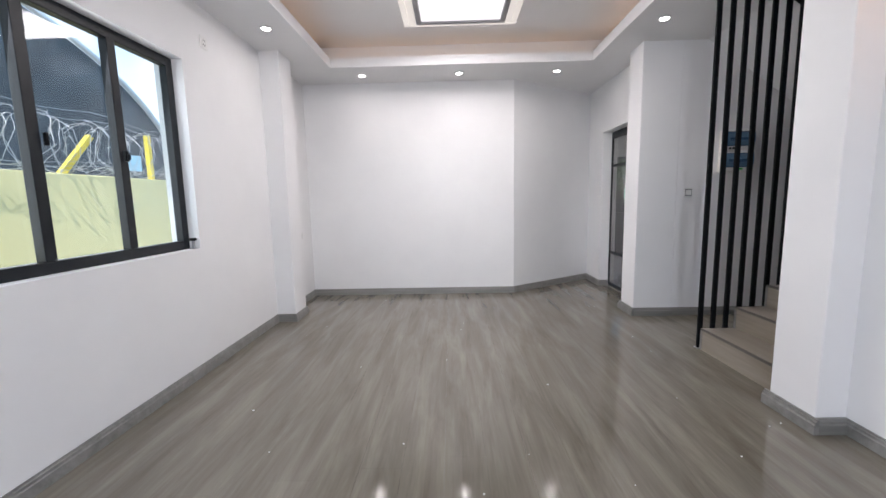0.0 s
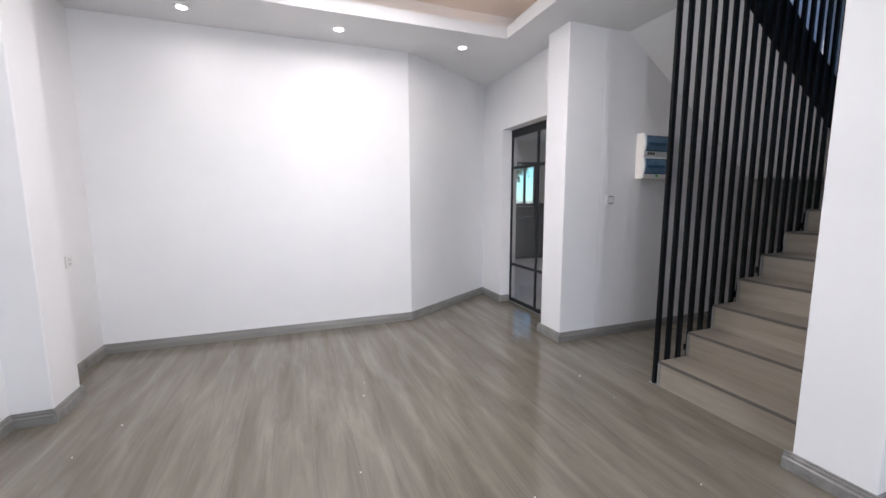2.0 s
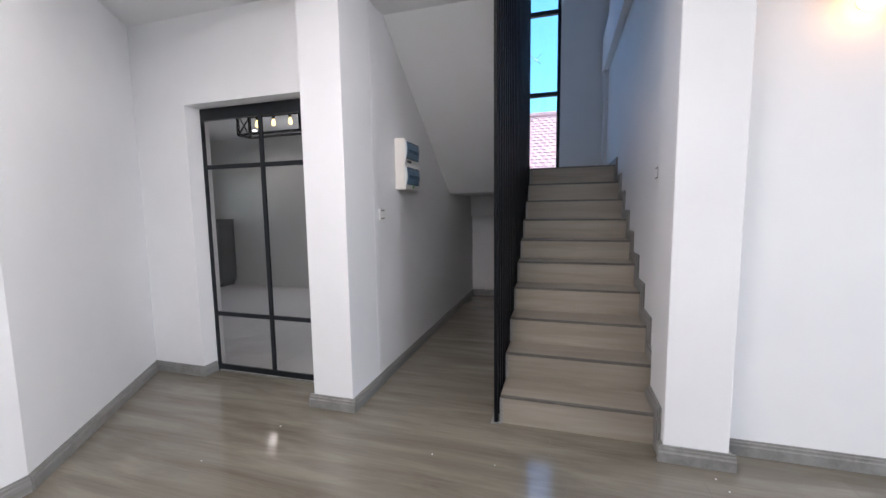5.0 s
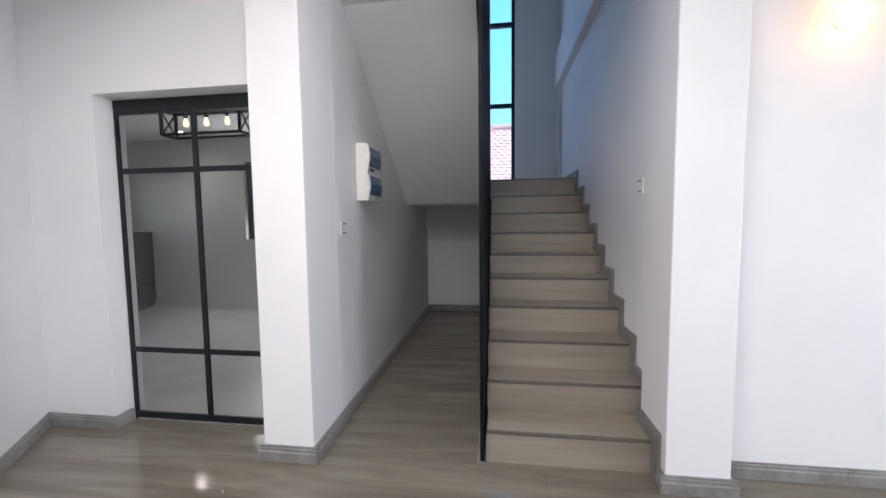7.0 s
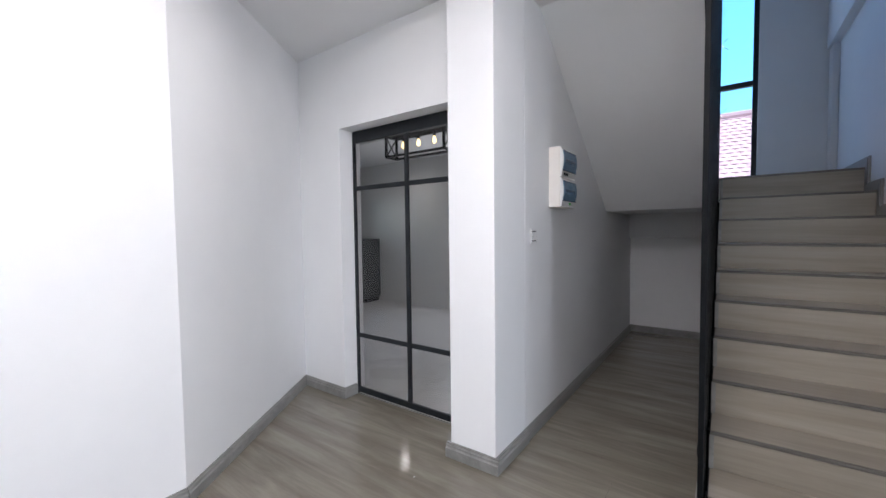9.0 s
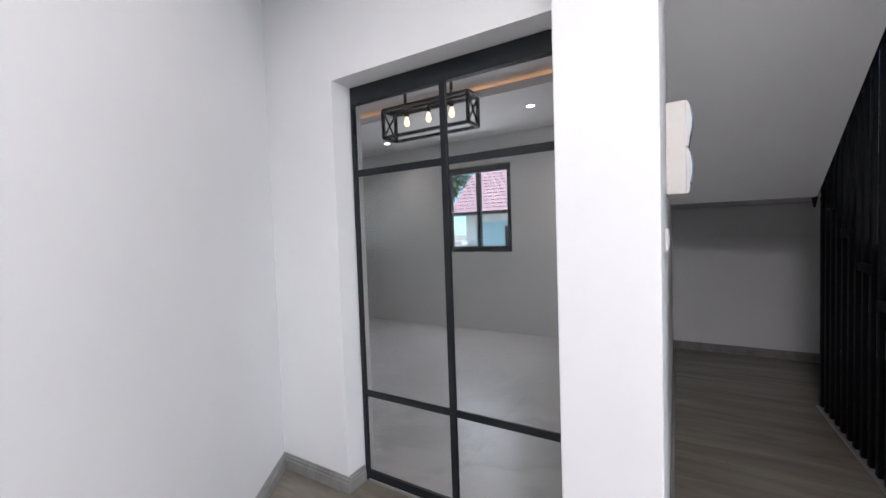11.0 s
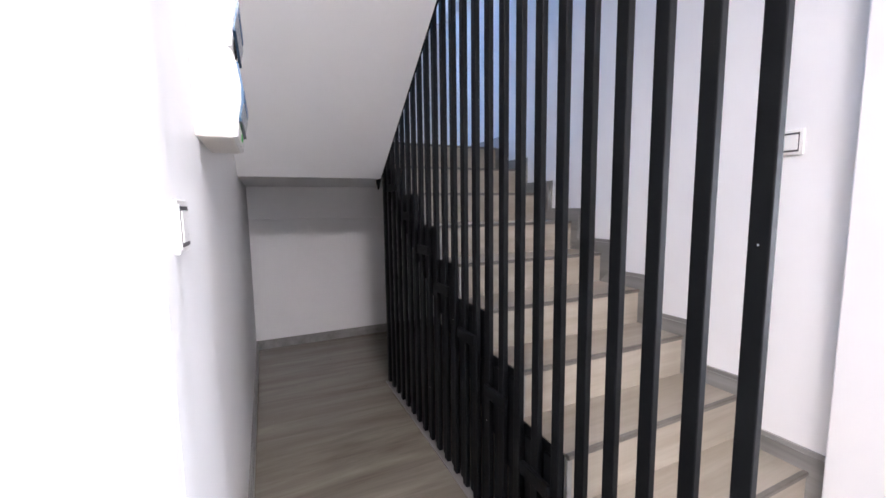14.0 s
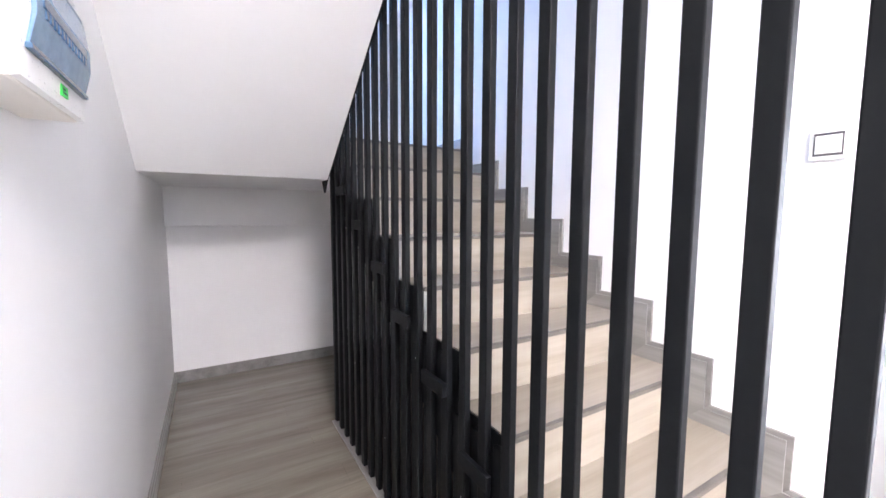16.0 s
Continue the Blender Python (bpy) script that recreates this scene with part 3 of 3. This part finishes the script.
def downlight(x, y, z, group, watts):
    d = empty("downlight", (x, y, z))
    tagged(d, "round white recessed ceiling spot, switched on", "downlight", group)
    turned("trim", [(0.030, -0.001), (0.048, -0.002), (0.050, -0.006), (0.046, -0.010), (0.036, -0.010)], (x, y, z), PLASTIC, d)
    turned("lens", [(0.036, -0.011), (0.030, -0.014), (0.002, -0.016)], (x, y, z), SPOT_GLOW, d)
    lamp("downlight_beam", "SPOT", look((x, y, z - 0.03), (x + 0.0001, y, 0)), watts, (1.0, 0.96, 0.90), 0.05, spot=radians(150))


for x, y in ((-0.425, 6.47), (0.69, 6.47), (1.81, 6.49), (-0.93, 5.18), (2.345, 5.22)):
    downlight(x, y, CZ, "living room spots", DOWN_W)
for x, y in ((4.94, 6.87), (5.27, 6.48), (5.3, 8.92)):
    downlight(x, y, KZ, "kitchen spots", 7)

# wall lamp on the right-hand wall
wl = empty("wall_lamp", (2.55, 3.225, 2.13))
tagged(wl, "small round warm wall lamp, switched on", "wall lamp")
turned("backplate", [(0.03, 0.0), (0.03, -0.012), (0.02, -0.016)], (2.549, 3.225, 2.13), PLASTIC, wl, axis="x")
bm = bmesh.new()
bmesh.ops.create_uvsphere(bm, u_segments=24, v_segments=14, radius=0.055, matrix=Matrix.Translation((2.49, 3.225, 2.13)))
mesh_object("globe", bm, WALLGLOBE, wl, smooth=True)


# ---- switches, sockets, breaker box ----
def wall_switch(x, y, z, m, label, keys=1, tall=False):
    s = empty("wall_switch", (0, 0, 0))
    tagged(s, label, "switch")
    boxes("plate", [(-0.043, 0.043, -0.009, 0, -0.043, 0.043)], PLASTIC, s, bevel=0.003)
    boxes("surround", [(-0.033, 0.033, -0.0105, -0.009, -0.035, 0.035)], PLASTIC, s)
    boxes("groove", [(-0.031, 0.031, -0.0115, -0.0104, -0.0320, -0.0255), (-0.031, 0.031, -0.0115, -0.0104, 0.0255, 0.0320), (-0.032, -0.0285, -0.0112, -0.0104, -0.032, 0.032), (0.0285, 0.032, -0.0112, -0.0104, -0.032, 0.032)], SWITCH_GAP, s)
    boxes("rocker", [(-0.028, 0.028, -0.0135, -0.0105, -0.025, 0.025)], PLASTIC, s, bevel=0.002)
    s.matrix_basis = m
    return s


wall_switch(0, 0, 0, pose(2.90, HY, 1.237), "white square light switch on the hall wall")
wall_switch(0, 0, 0, pose(2.907, SY, 1.462, 0, 0, 180), "white square light switch on the stair wall")


def socket(m, label):
    s = empty("wall_socket", (0, 0, 0))
    tagged(s, label, "socket")
    boxes("plate", [(-0.043, 0.043, -0.009, 0, -0.043, 0.043)], PLASTIC, s, bevel=0.003)
    boxes("slots", [(-0.012, -0.008, -0.0105, -0.009, 0.006, 0.02), (0.008, 0.012, -0.0105, -0.009, 0.006, 0.02), (-0.014, -0.009, -0.0105, -0.009, -0.022, -0.008), (0.009, 0.014, -0.0105, -0.009, -0.022, -0.008), (-0.002, 0.002, -0.0105, -0.009, -0.026, -0.012)], GREYLINE, s)
    s.matrix_basis = m


socket(pose(XW, 4.79, 2.40, 0, 0, 90), "white wall socket high beside the window")
socket(pose(XW, 6.42, 0.82, 0, 0, 90), "white wall socket near the corner")

bx = empty("breaker_box", (3.30, HY, 1.424))
tagged(bx, "white breaker box with two smoked blue lids on the hall wall", "breaker box")
A0, A1, B0, B1 = 3.169, 3.462, 1.424, 1.82
boxes("body", [(A0, A1, HY - 0.076, HY, B0, B1)], CREAM, bx, bevel=0.005)
for z0 in (B0, (B0 + B1) / 2):
    z1 = z0 + (B1 - B0) / 2
    yf = HY - 0.076
    prof = [(yf, z0 + 0.002), (yf - 0.009, z0 + 0.004), (yf - 0.012, z0 + 0.045), (yf - 0.020, z0 + 0.085), (yf - 0.021, z0 + 0.12), (yf - 0.015, z0 + 0.165), (yf - 0.007, z1 - 0.006), (yf, z1 - 0.002)]
    prism("cover", prof, "x", A0 + 0.002, A1 - 0.002, PLASTIC, bx)
    lid = [(yf - 0.011, z0 + 0.046), (yf - 0.016, z0 + 0.047), (yf - 0.025, z0 + 0.085), (yf - 0.026, z0 + 0.12), (yf - 0.020, z0 + 0.166), (yf - 0.015, z0 + 0.172), (yf - 0.012, z0 + 0.165)]
    prism("lid", lid, "x", A0 + 0.018, A1 - 0.018, LID, bx, bevel=0.001)
    boxes("lid_rim", [(A0 + 0.016, A1 - 0.016, yf - 0.019, yf - 0.010, z0 + 0.040, z0 + 0.047)], LIDDARK, bx, bevel=0.001)
    boxes("breaker_row", [(A0 + 0.04, A1 - 0.05, yf - 0.0275, yf - 0.020, z0 + 0.100, z0 + 0.116)] +
          [(A0 + 0.046 + j * 0.0165, A0 + 0.055 + j * 0.0165, yf - 0.0275, yf - 0.020, z0 + 0.088, z0 + 0.100) for j in range(12)], LIDDARK, bx, bevel=0.001)
    boxes("lid_hinge", [(A0 + 0.02, A1 - 0.02, yf - 0.019, yf - 0.012, z0 + 0.168, z0 + 0.174)], LIDDARK, bx, bevel=0.001)
    if z0 > B0 + 0.1:
        boxes("button", [(A0 + 0.045 + j * 0.03, A0 + 0.063 + j * 0.03, yf - 0.0135, yf - 0.006, z0 + 0.012, z0 + 0.03) for j in range(3)], BLACK, bx)
    else:
        boxes("sticker", [(A0 + 0.150, A0 + 0.182, yf - 0.0125, yf - 0.006, z0 + 0.017, z0 + 0.034)], GREEN, bx)
        boxes("sticker_print", [(A0 + 0.155, A0 + 0.168, yf - 0.0130, yf - 0.0122, z0 + 0.026, z0 + 0.029), (A0 + 0.155, A0 + 0.176, yf - 0.0130, yf - 0.0122, z0 + 0.021, z0 + 0.0235)], BLACK, bx)

# small things
for yc, zc in ((4.83, 2.52), (4.83, 3.28)):
    tape = empty("tape_cross", (BX + 0.09, yc, zc))
    tagged(tape, "thin grey cross of tape stuck on the stair window", "tape")
    for s in (1, -1):
        tube("strip", [(BX + 0.094, yc - 0.07 * s, zc - 0.06), (BX + 0.094, yc + 0.07 * s, zc + 0.07)], 0.003, GREYLINE, tape, 4)
hook = empty("window_stay", (XW - 0.035, 4.515, 0.905))
tagged(hook, "small grey metal window catch at the sill corner", "window catch")
boxes("plate", [(XW - 0.055, XW - 0.015, 4.495, 4.533, 0.905, 0.911)], WIRE_METAL, hook, bevel=0.002)
boxes("lever", [(XW - 0.042, XW - 0.028, 4.505, 4.522, 0.911, 0.962)], WIRE_METAL, hook, bevel=0.003)
boxes("latch", [(XW - 0.055, XW - 0.015, 4.500, 4.528, 0.962, 0.982)], BLACK, hook, bevel=0.004)
bits = bmesh.new()
rng = random.Random(8)
for _ in range(26):
    x, y, s = rng.uniform(-1.0, 2.3), rng.uniform(3.0, 6.6), rng.uniform(0.0025, 0.006)
    put_box(bits, x, x + s * 1.5, y, y + s, 0.0, s * 0.5)
crumbs = mesh_object("debris", bits, CHIP)
tagged(crumbs, "tiny white plaster crumbs scattered on the floor", "debris", kind="stuff")

# ---- kitchen things ----
cab = empty("kitchen_cabinet", (5.5, 10.2, 0))
tagged(cab, "dark grey low kitchen cabinet against the wall", "cabinet")
boxes("body", [(5.25, KX - 0.01, 9.95, 10.49, 0.08, 1.12)], CABINET, cab, bevel=0.004)
boxes("plinth", [(5.28, KX - 0.01, 9.99, 10.49, 0.0, 0.08)], BLACK, cab)
base_cab = empty("kitchen_cabinet", (4.3, 10.2, 0))
tagged(base_cab, "long dark grey kitchen base cabinet under the window", "cabinet")
boxes("body", [(3.3, 5.225, 9.97, 10.49, 0.08, 0.84)], CABINET, base_cab, bevel=0.004)
boxes("plinth", [(3.3, 5.225, 10.01, 10.49, 0.0, 0.08)], BLACK, base_cab)
boxes("worktop", [(3.28, 5.225, 9.94, 10.49, 0.84, 0.87)], FRAME, base_cab, bevel=0.004)
boxes("splashback", [(3.3, 5.225, 10.475, 10.49, 0.87, NZ0 - 0.01)], CABINET, base_cab)
for j in range(4):
    boxes("door", [(3.305 + j * 0.48, 3.78 + j * 0.48, 9.952, 9.97, 0.1, 0.82)], CABINET, base_cab, bevel=0.003)
boxes("worktop", [(5.23, KX - 0.01, 9.93, 10.49, 1.12, 1.15)], CABINET, cab, bevel=0.004)
boxes("door", [(5.26, 5.48, 9.932, 9.95, 0.1, 1.1), (5.485, KX - 0.015, 9.932, 9.95, 0.1, 1.1)], CABINET, cab, bevel=0.003)

LX0, LX1, LY0, LY1, LZ0, LZ1 = 3.63, 3.79, 6.89, 7.63, 2.05, 2.26
pend = empty("pendant_lamp", (3.68, 7.26, LZ0))
tagged(pend, "black metal cage pendant with glowing filament bulbs", "pendant lamp")
R = 0.011
cage = []
for x in (LX0, LX1):
    for z in (LZ0, LZ1):
        cage.append((x - R, x + R, LY0, LY1, z - R, z + R))
    for y in (LY0, LY1):
        cage.append((x - R, x + R, y - R, y + R, LZ0, LZ1))
for y in (LY0, LY1):
    for z in (LZ0, LZ1):
        cage.append((LX0, LX1, y - R, y + R, z - R, z + R))
cage.append(((LX0 + LX1) / 2 - R, (LX0 + LX1) / 2 + R, LY0, LY1, LZ1 - R, LZ1 + R))
boxes("cage", cage, BLACK, pend)
for y in (LY0, LY1):
    tube("cross_brace", [(LX0, y, LZ0), (LX1, y, LZ1)], 0.009, BLACK, pend, 4)
    tube("cross_brace", [(LX1, y, LZ0), (LX0, y, LZ1)], 0.009, BLACK, pend, 4)
for y in (7.06, 7.47):
    tube("rod", [((LX0 + LX1) / 2, y, LZ1), ((LX0 + LX1) / 2, y, 2.61)], 0.012, BLACK, pend)
for y in (7.06, 7.26, 7.46):
    c = ((LX0 + LX1) / 2, y, LZ1 - 0.02)
    turned("lamp_holder", [(0.012, 0.012), (0.016, 0.0), (0.016, -0.035), (0.012, -0.04)], c, BLACK, pend, 12)
    turned("bulb", [(0.010, -0.04), (0.013, -0.052), (0.021, -0.078), (0.022, -0.09), (0.014, -0.108), (0.003, -0.114)], c, BULB, pend, 16)

# ---- outside ----
GROUND = noisy("yard_concrete", (0.30, 0.29, 0.27), (0.40, 0.39, 0.36), 0.8, 0.9, 0, 0.3)
YELLOW = noisy("yellow_wall_paint", (0.78, 0.72, 0.39), (0.85, 0.79, 0.45), 1.2, 0.8, 0, 0.2)
POST = noisy("yellow_post_paint", (0.70, 0.55, 0.06), (0.78, 0.63, 0.09), 5, 0.5)
WIRE = noisy("galvanised_wire", (0.35, 0.36, 0.37), (0.55, 0.56, 0.57), 30, 0.4, 0.7)
SHED = noisy("dark_shade_cloth", (0.035, 0.04, 0.045), (0.10, 0.11, 0.12), 0.9, 0.8)
STEEL = noisy("pale_steel", (0.45, 0.47, 0.48), (0.6, 0.62, 0.63), 3, 0.5, 0.3)
HOUSE = noisy("pale_render", (0.70, 0.71, 0.70), (0.78, 0.78, 0.77), 1.5, 0.8)
CYAN = noisy("light_blue_render", (0.32, 0.55, 0.64), (0.40, 0.62, 0.70), 1.5, 0.8)
ROOFT = noisy("pink_roof_tile", (0.45, 0.29, 0.32), (0.54, 0.37, 0.40), 2.5, 0.65)
BARK = noisy("bark", (0.07, 0.05, 0.035), (0.13, 0.10, 0.07), 8, 0.9)
LEAF = noisy("leaf_green", (0.035, 0.075, 0.02), (0.09, 0.16, 0.05), 3, 0.5, 0, 0)
GZ = -0.35
structure(boxes("ground", [(-300, XW - 0.2, -300, 300, GZ - 0.2, GZ), (BX + 0.2, 300, -300, 300, GZ - 0.2, GZ), (XW - 0.2, BX + 0.2, -300, -0.2, GZ - 0.2, GZ), (XW - 0.2, BX + 0.2, 10.7, 300, GZ - 0.2, GZ)], GROUND), "pale concrete yard around the house")
fence = empty("boundary_wall", (-3.55, 6, GZ))
tagged(fence, "yellow painted boundary wall with coiled razor wire", "wall")
boxes("wall", [(-3.75, -3.55, -6, 22, GZ, 1.58)], YELLOW, fence, bevel=0.01)
for y, lean in ((3.2, 0.0), (6.0, 0.45), (7.3, 0.0), (9.3, -0.1), (11.3, 0.0)):
    boxes("post", [(-3.68, -3.62, -0.03, 0.03, 0, 0.62)], POST, fence, bevel=0.004).matrix_basis = pose(-3.65, y, 1.57) @ Matrix.Rotation(-lean * 1.6, 4, "X")
pts = []
for i in range(900):
    a = i * 0.33
    y = 2.2 + i * 0.0115
    pts.append((-3.65 + 0.27 * math.cos(a) + 0.03 * math.sin(i * 1.7), y + 0.11 * math.sin(a * 0.5), 1.90 + 0.29 * math.sin(a) + 0.03 * math.sin(i * 0.9)))
wire_curve = bpy.data.curves.new("razor_wire", "CURVE")
wire_curve.dimensions = "3D"
wire_curve.bevel_depth, wire_curve.bevel_resolution = 0.0035, 1


def wire(points):
    sp = wire_curve.splines.new("POLY")
    sp.points.add(len(points) - 1)
    for q, p in zip(sp.points, points):
        q.co = (*p, 1)


wire(pts)
wire([(p[0] * 0.6 - 1.46, p[1] + 0.17, p[2] * 0.9 + 0.18) for p in pts])
for z in (1.66, 1.70, 2.2, 2.28):
    wire([(-3.62 + 0.03 * math.sin(j), 2.2 + j * 0.3, z + 0.03 * math.sin(j * 1.3 + z * 9)) for j in range(36)])
for k, p in enumerate(pts):
    if k % 2 == 0:
        d = 0.022
        u, w = math.sin(k * 2.1), math.cos(k * 2.1)
        wire([(p[0] - d * u, p[1] - d * w, p[2] - d * w), (p[0] + d * u, p[1] + d * w, p[2] + d * w)])
        wire([(p[0] - d * w, p[1] + d * u, p[2] - d * u), (p[0] + d * w, p[1] - d * u, p[2] + d * u)])
wire_curve.materials.append(WIRE)
wo = new("razor_wire", wire_curve)
wo.parent = fence
wo.matrix_parent_inverse = Matrix.Translation(-fence.location)

shed = empty("arched_shed", (-14, 8, GZ))
tagged(shed, "dark arched greenhouse shed with a curved roof", "shed")
arch = [(19.8, GZ)]
for i in range(25):
    a = math.pi * i / 24
    arch.append((7.5 + 12.3 * math.cos(a), 2.4 + 5.6 * math.sin(a)))
arch.append((-4.8, GZ))
prism("cloth_end", arch, "x", -40, -12.0, SHED, shed)
for i in range(24):
    a, b2 = math.pi * i / 24, math.pi * (i + 1) / 24
    p = [(-11.95, 7.5 + 12.4 * math.cos(q), 2.4 + 5.7 * math.sin(q)) for q in (a, b2)]
    tube("roof_edge", p, 0.10, STEEL, shed, 6)
for y in (5.2, 8.4):
    boxes("steel_post", [(-11.98, -11.9, y - 0.06, y + 0.06, GZ, 3.6)], STEEL, shed)
boxes("sign_board", [(-11.9, -11.85, 16.6, 17.6, 2.6, 3.2)], CYAN, shed)

house = empty("neighbour_house", (14, 8, GZ))
tagged(house, "pale house with a pink tiled gable roof", "house")
EX, EZ, RX, RZ, HG = 11.7, 1.88, 15.2, 4.55, 11.75
prism("walls", [(12.0, GZ), (18.4, GZ), (18.4, 1.85), (RX, RZ - 0.2), (12.0, 1.85)], "y", -6, HG - 0.5, HOUSE, house)
boxes("blue_wall", [(11.97, 12.0, 7.5, 10.9, GZ, 1.6)], CYAN, house)
boxes("window_frame", [(11.94, 11.97, 8.3, 9.95, 0.35, 1.45)], FRAME, house)
boxes("window_pane", [(11.93, 11.94, 8.4, 9.1, 0.43, 1.37), (11.93, 11.94, 9.15, 9.87, 0.43, 1.37)], PANE, house)
boxes("porch_roof", [(11.0, 12.0, 10.9, 13.4, 0.95, 1.05)], HOUSE, house)
for y in (11.94, 13.24):
    boxes("porch_post", [(11.05, 11.12, y - 0.04, y + 0.04, GZ, 0.95)], HOUSE, house)
boxes("gutter", [(EX - 0.1, EX, -6.2, HG, EZ - 0.08, EZ + 0.02)], FRAME, house)
# rows of interlocking tiles on the slope towards the yard
bm = bmesh.new()
rows_n, cols_n = 22, 80
L = math.hypot(RX - EX, RZ - EZ)
ux, uz = (RX - EX) / L, (RZ - EZ) / L
for r in range(rows_n):
    for c in range(cols_n):
        y = HG - (c + (0.5 if r % 2 else 0)) * 0.22
        s0 = r * L / rows_n
        s1 = s0 + L / rows_n * 1.12
        prof = [(-0.11, 0.0), (-0.06, 0.012), (0.0, 0.016), (0.06, 0.012), (0.11, 0.0)]
        lo_, hi_ = [], []
        for o, hh in prof:
            lo_.append(bm.verts.new((EX + ux * s0 - uz * (hh + 0.016), y - 0.11 + o, EZ + uz * s0 + ux * (hh + 0.016))))
            hi_.append(bm.verts.new((EX + ux * s1 - uz * hh, y - 0.11 + o, EZ + uz * s1 + ux * hh)))
        for i in range(4):
            bm.faces.new((lo_[i], lo_[i + 1], hi_[i + 1], hi_[i]))
        base = [bm.verts.new((v.co.x + uz * 0.016, v.co.y, v.co.z - ux * 0.016)) for v in lo_]
        for i in range(4):
            bm.faces.new((lo_[i], lo_[i + 1], base[i + 1], base[i]))
tiles = mesh_object("roof_tiles", bm, ROOFT, house)
tagged(tiles, kind="stuff")
prism("roof_board", [(EX, EZ - 0.04), (RX, RZ - 0.04), (18.8, EZ - 0.04), (18.8, EZ - 0.1), (RX, RZ - 0.12), (EX, EZ - 0.1)], "y", -6.2, HG, HOUSE, house)
tube("ridge", [(RX, -6.2, RZ + 0.02), (RX, HG, RZ + 0.02)], 0.12, ROOFT, house, 8)


def tree(x, y, height, spread, seed, leaves):
    rng = random.Random(seed)
    t = empty("tree", (x, y, GZ))
    tagged(t, "leafy green broadleaf tree behind the houses", "tree", "yard trees")
    bm = bmesh.new()

    def limb(p, q, r0, r1):
        m = Matrix.Translation((p + q) / 2) @ (q - p).to_track_quat("Z", "Y").to_matrix().to_4x4()
        bmesh.ops.create_cone(bm, cap_ends=True, segments=7, radius1=r0, radius2=r1, depth=(q - p).length, matrix=m)
    base = Vector((x, y, GZ))
    fork = base + Vector((0.1, 0.1, height * 0.4))
    limb(base, fork, 0.2, 0.14)
    tips = []
    for i in range(9):
        a = i * 2.4
        q = fork + Vector((math.cos(a) * spread * rng.uniform(0.4, 0.9), math.sin(a) * spread * rng.uniform(0.4, 0.9), height * rng.uniform(0.15, 0.55)))
        limb(fork, q, 0.09, 0.03)
        tips += [q, (fork + q) / 2 + Vector((rng.uniform(-.4, .4), rng.uniform(-.4, .4), rng.uniform(0, .5)))]
    mesh_object("trunk", bm, BARK, t)
    bm = bmesh.new()
    for i in range(leaves):
        c = rng.choice(tips)
        d = Vector((rng.gauss(0, 1), rng.gauss(0, 1), rng.gauss(0, 0.8))) * spread * 0.22
        p = c + d
        s = rng.uniform(0.09, 0.2)
        e = Euler((rng.uniform(-1, 1), rng.uniform(-1, 1), rng.uniform(0, 6.3))).to_matrix()
        vs = [bm.verts.new(p + e @ Vector(v)) for v in ((-s, 0, 0), (0, -s * 0.45, 0.02), (s, 0, -0.03), (0, s * 0.45, 0.02))]
        bm.faces.new(vs)
    me = bpy.data.meshes.new("leaves")
    bm.to_mesh(me)
    bm.free()
    me.materials.append(LEAF)
    lv = new("leaves", me)
    lv.parent = t
    lv.matrix_parent_inverse = Matrix.Translation(-t.location)
    tagged(lv, kind="stuff")


tree(15.5, 15.0, 6.5, 2.4, 1, 5000)
tree(18.5, 19.0, 7.5, 2.8, 2, 5000)
tree(7.2, 17.5, 4.6, 1.7, 5, 3500)
tree(22.0, 14.0, 7.0, 2.6, 3, 4000)

# ---- floor boards and tiles, last ----
floor = empty("floor", (0.6, 3.4, 0))
structure(floor, "glossy grey wood-look plank floor")
boxes("subfloor", [(XW, 2.55, 0.0, 7.85, -0.3, -0.016), (2.55, BX, SY - 0.05, HY + 0.05, -0.3, -0.016), (2.55, 2.785, HY + 0.05, 7.85, -0.3, -0.016)], SKIRT, floor)
PWD, PL = 0.195, 1.30
plank_bm = bmesh.new()
put_box(plank_bm, -PWD / 2 + 0.0003, PWD / 2 - 0.0003, -PL / 2 + 0.0003, PL / 2 - 0.0003, -0.012, 0.0)
plank_me = bpy.data.meshes.new("plank")
plank_bm.to_mesh(plank_me)
plank_bm.free()
plank_me.materials.append(WOOD)
nx = int((BX + 0.02 - XW) / PWD) + 1
for i in range(nx):
    x = XW + PWD / 2 + i * PWD
    first, final = (-0.1 if x < 2.6 else SY - 0.1), (7.8 if x < 2.8 else HY + 0.1)
    y = first - (i * 0.47 % 1.0) * PL
    while y < final:
        a, e = max(y, first), min(y + PL, final)
        if e - a > 0.02:
            p = new("plank", plank_me)
            p.location, p.scale = (x, (a + e) / 2, 0), (1, (e - a) / PL, 1)
            p.parent = floor
            p.matrix_parent_inverse = Matrix.Translation(-floor.location)
        y += PL
kf = empty("floor_kitchen", (4.2, 8.2, 0))
structure(kf, "pale grey veined marble kitchen floor tiles")
boxes("bed", [(2.785, KX, HY + 0.18, 10.5, -0.3, -0.016)], SKIRT, kf)
tile_bm = bmesh.new()
put_box(tile_bm, -0.3995, 0.3995, -0.3995, 0.3995, -0.014, 0.001, bevel=0.001)
tile_me = bpy.data.meshes.new("tile")
tile_bm.to_mesh(tile_me)
tile_bm.free()
tile_me.materials.append(MARBLE)
for i in range(4):
    for j in range(6):
        p = new("tile", tile_me)
        p.location = (2.785 + 0.4 + i * 0.8, HY + 0.18 + 0.4 + j * 0.8, 0)
        p.parent = kf
        p.matrix_parent_inverse = Matrix.Translation(-kf.location)
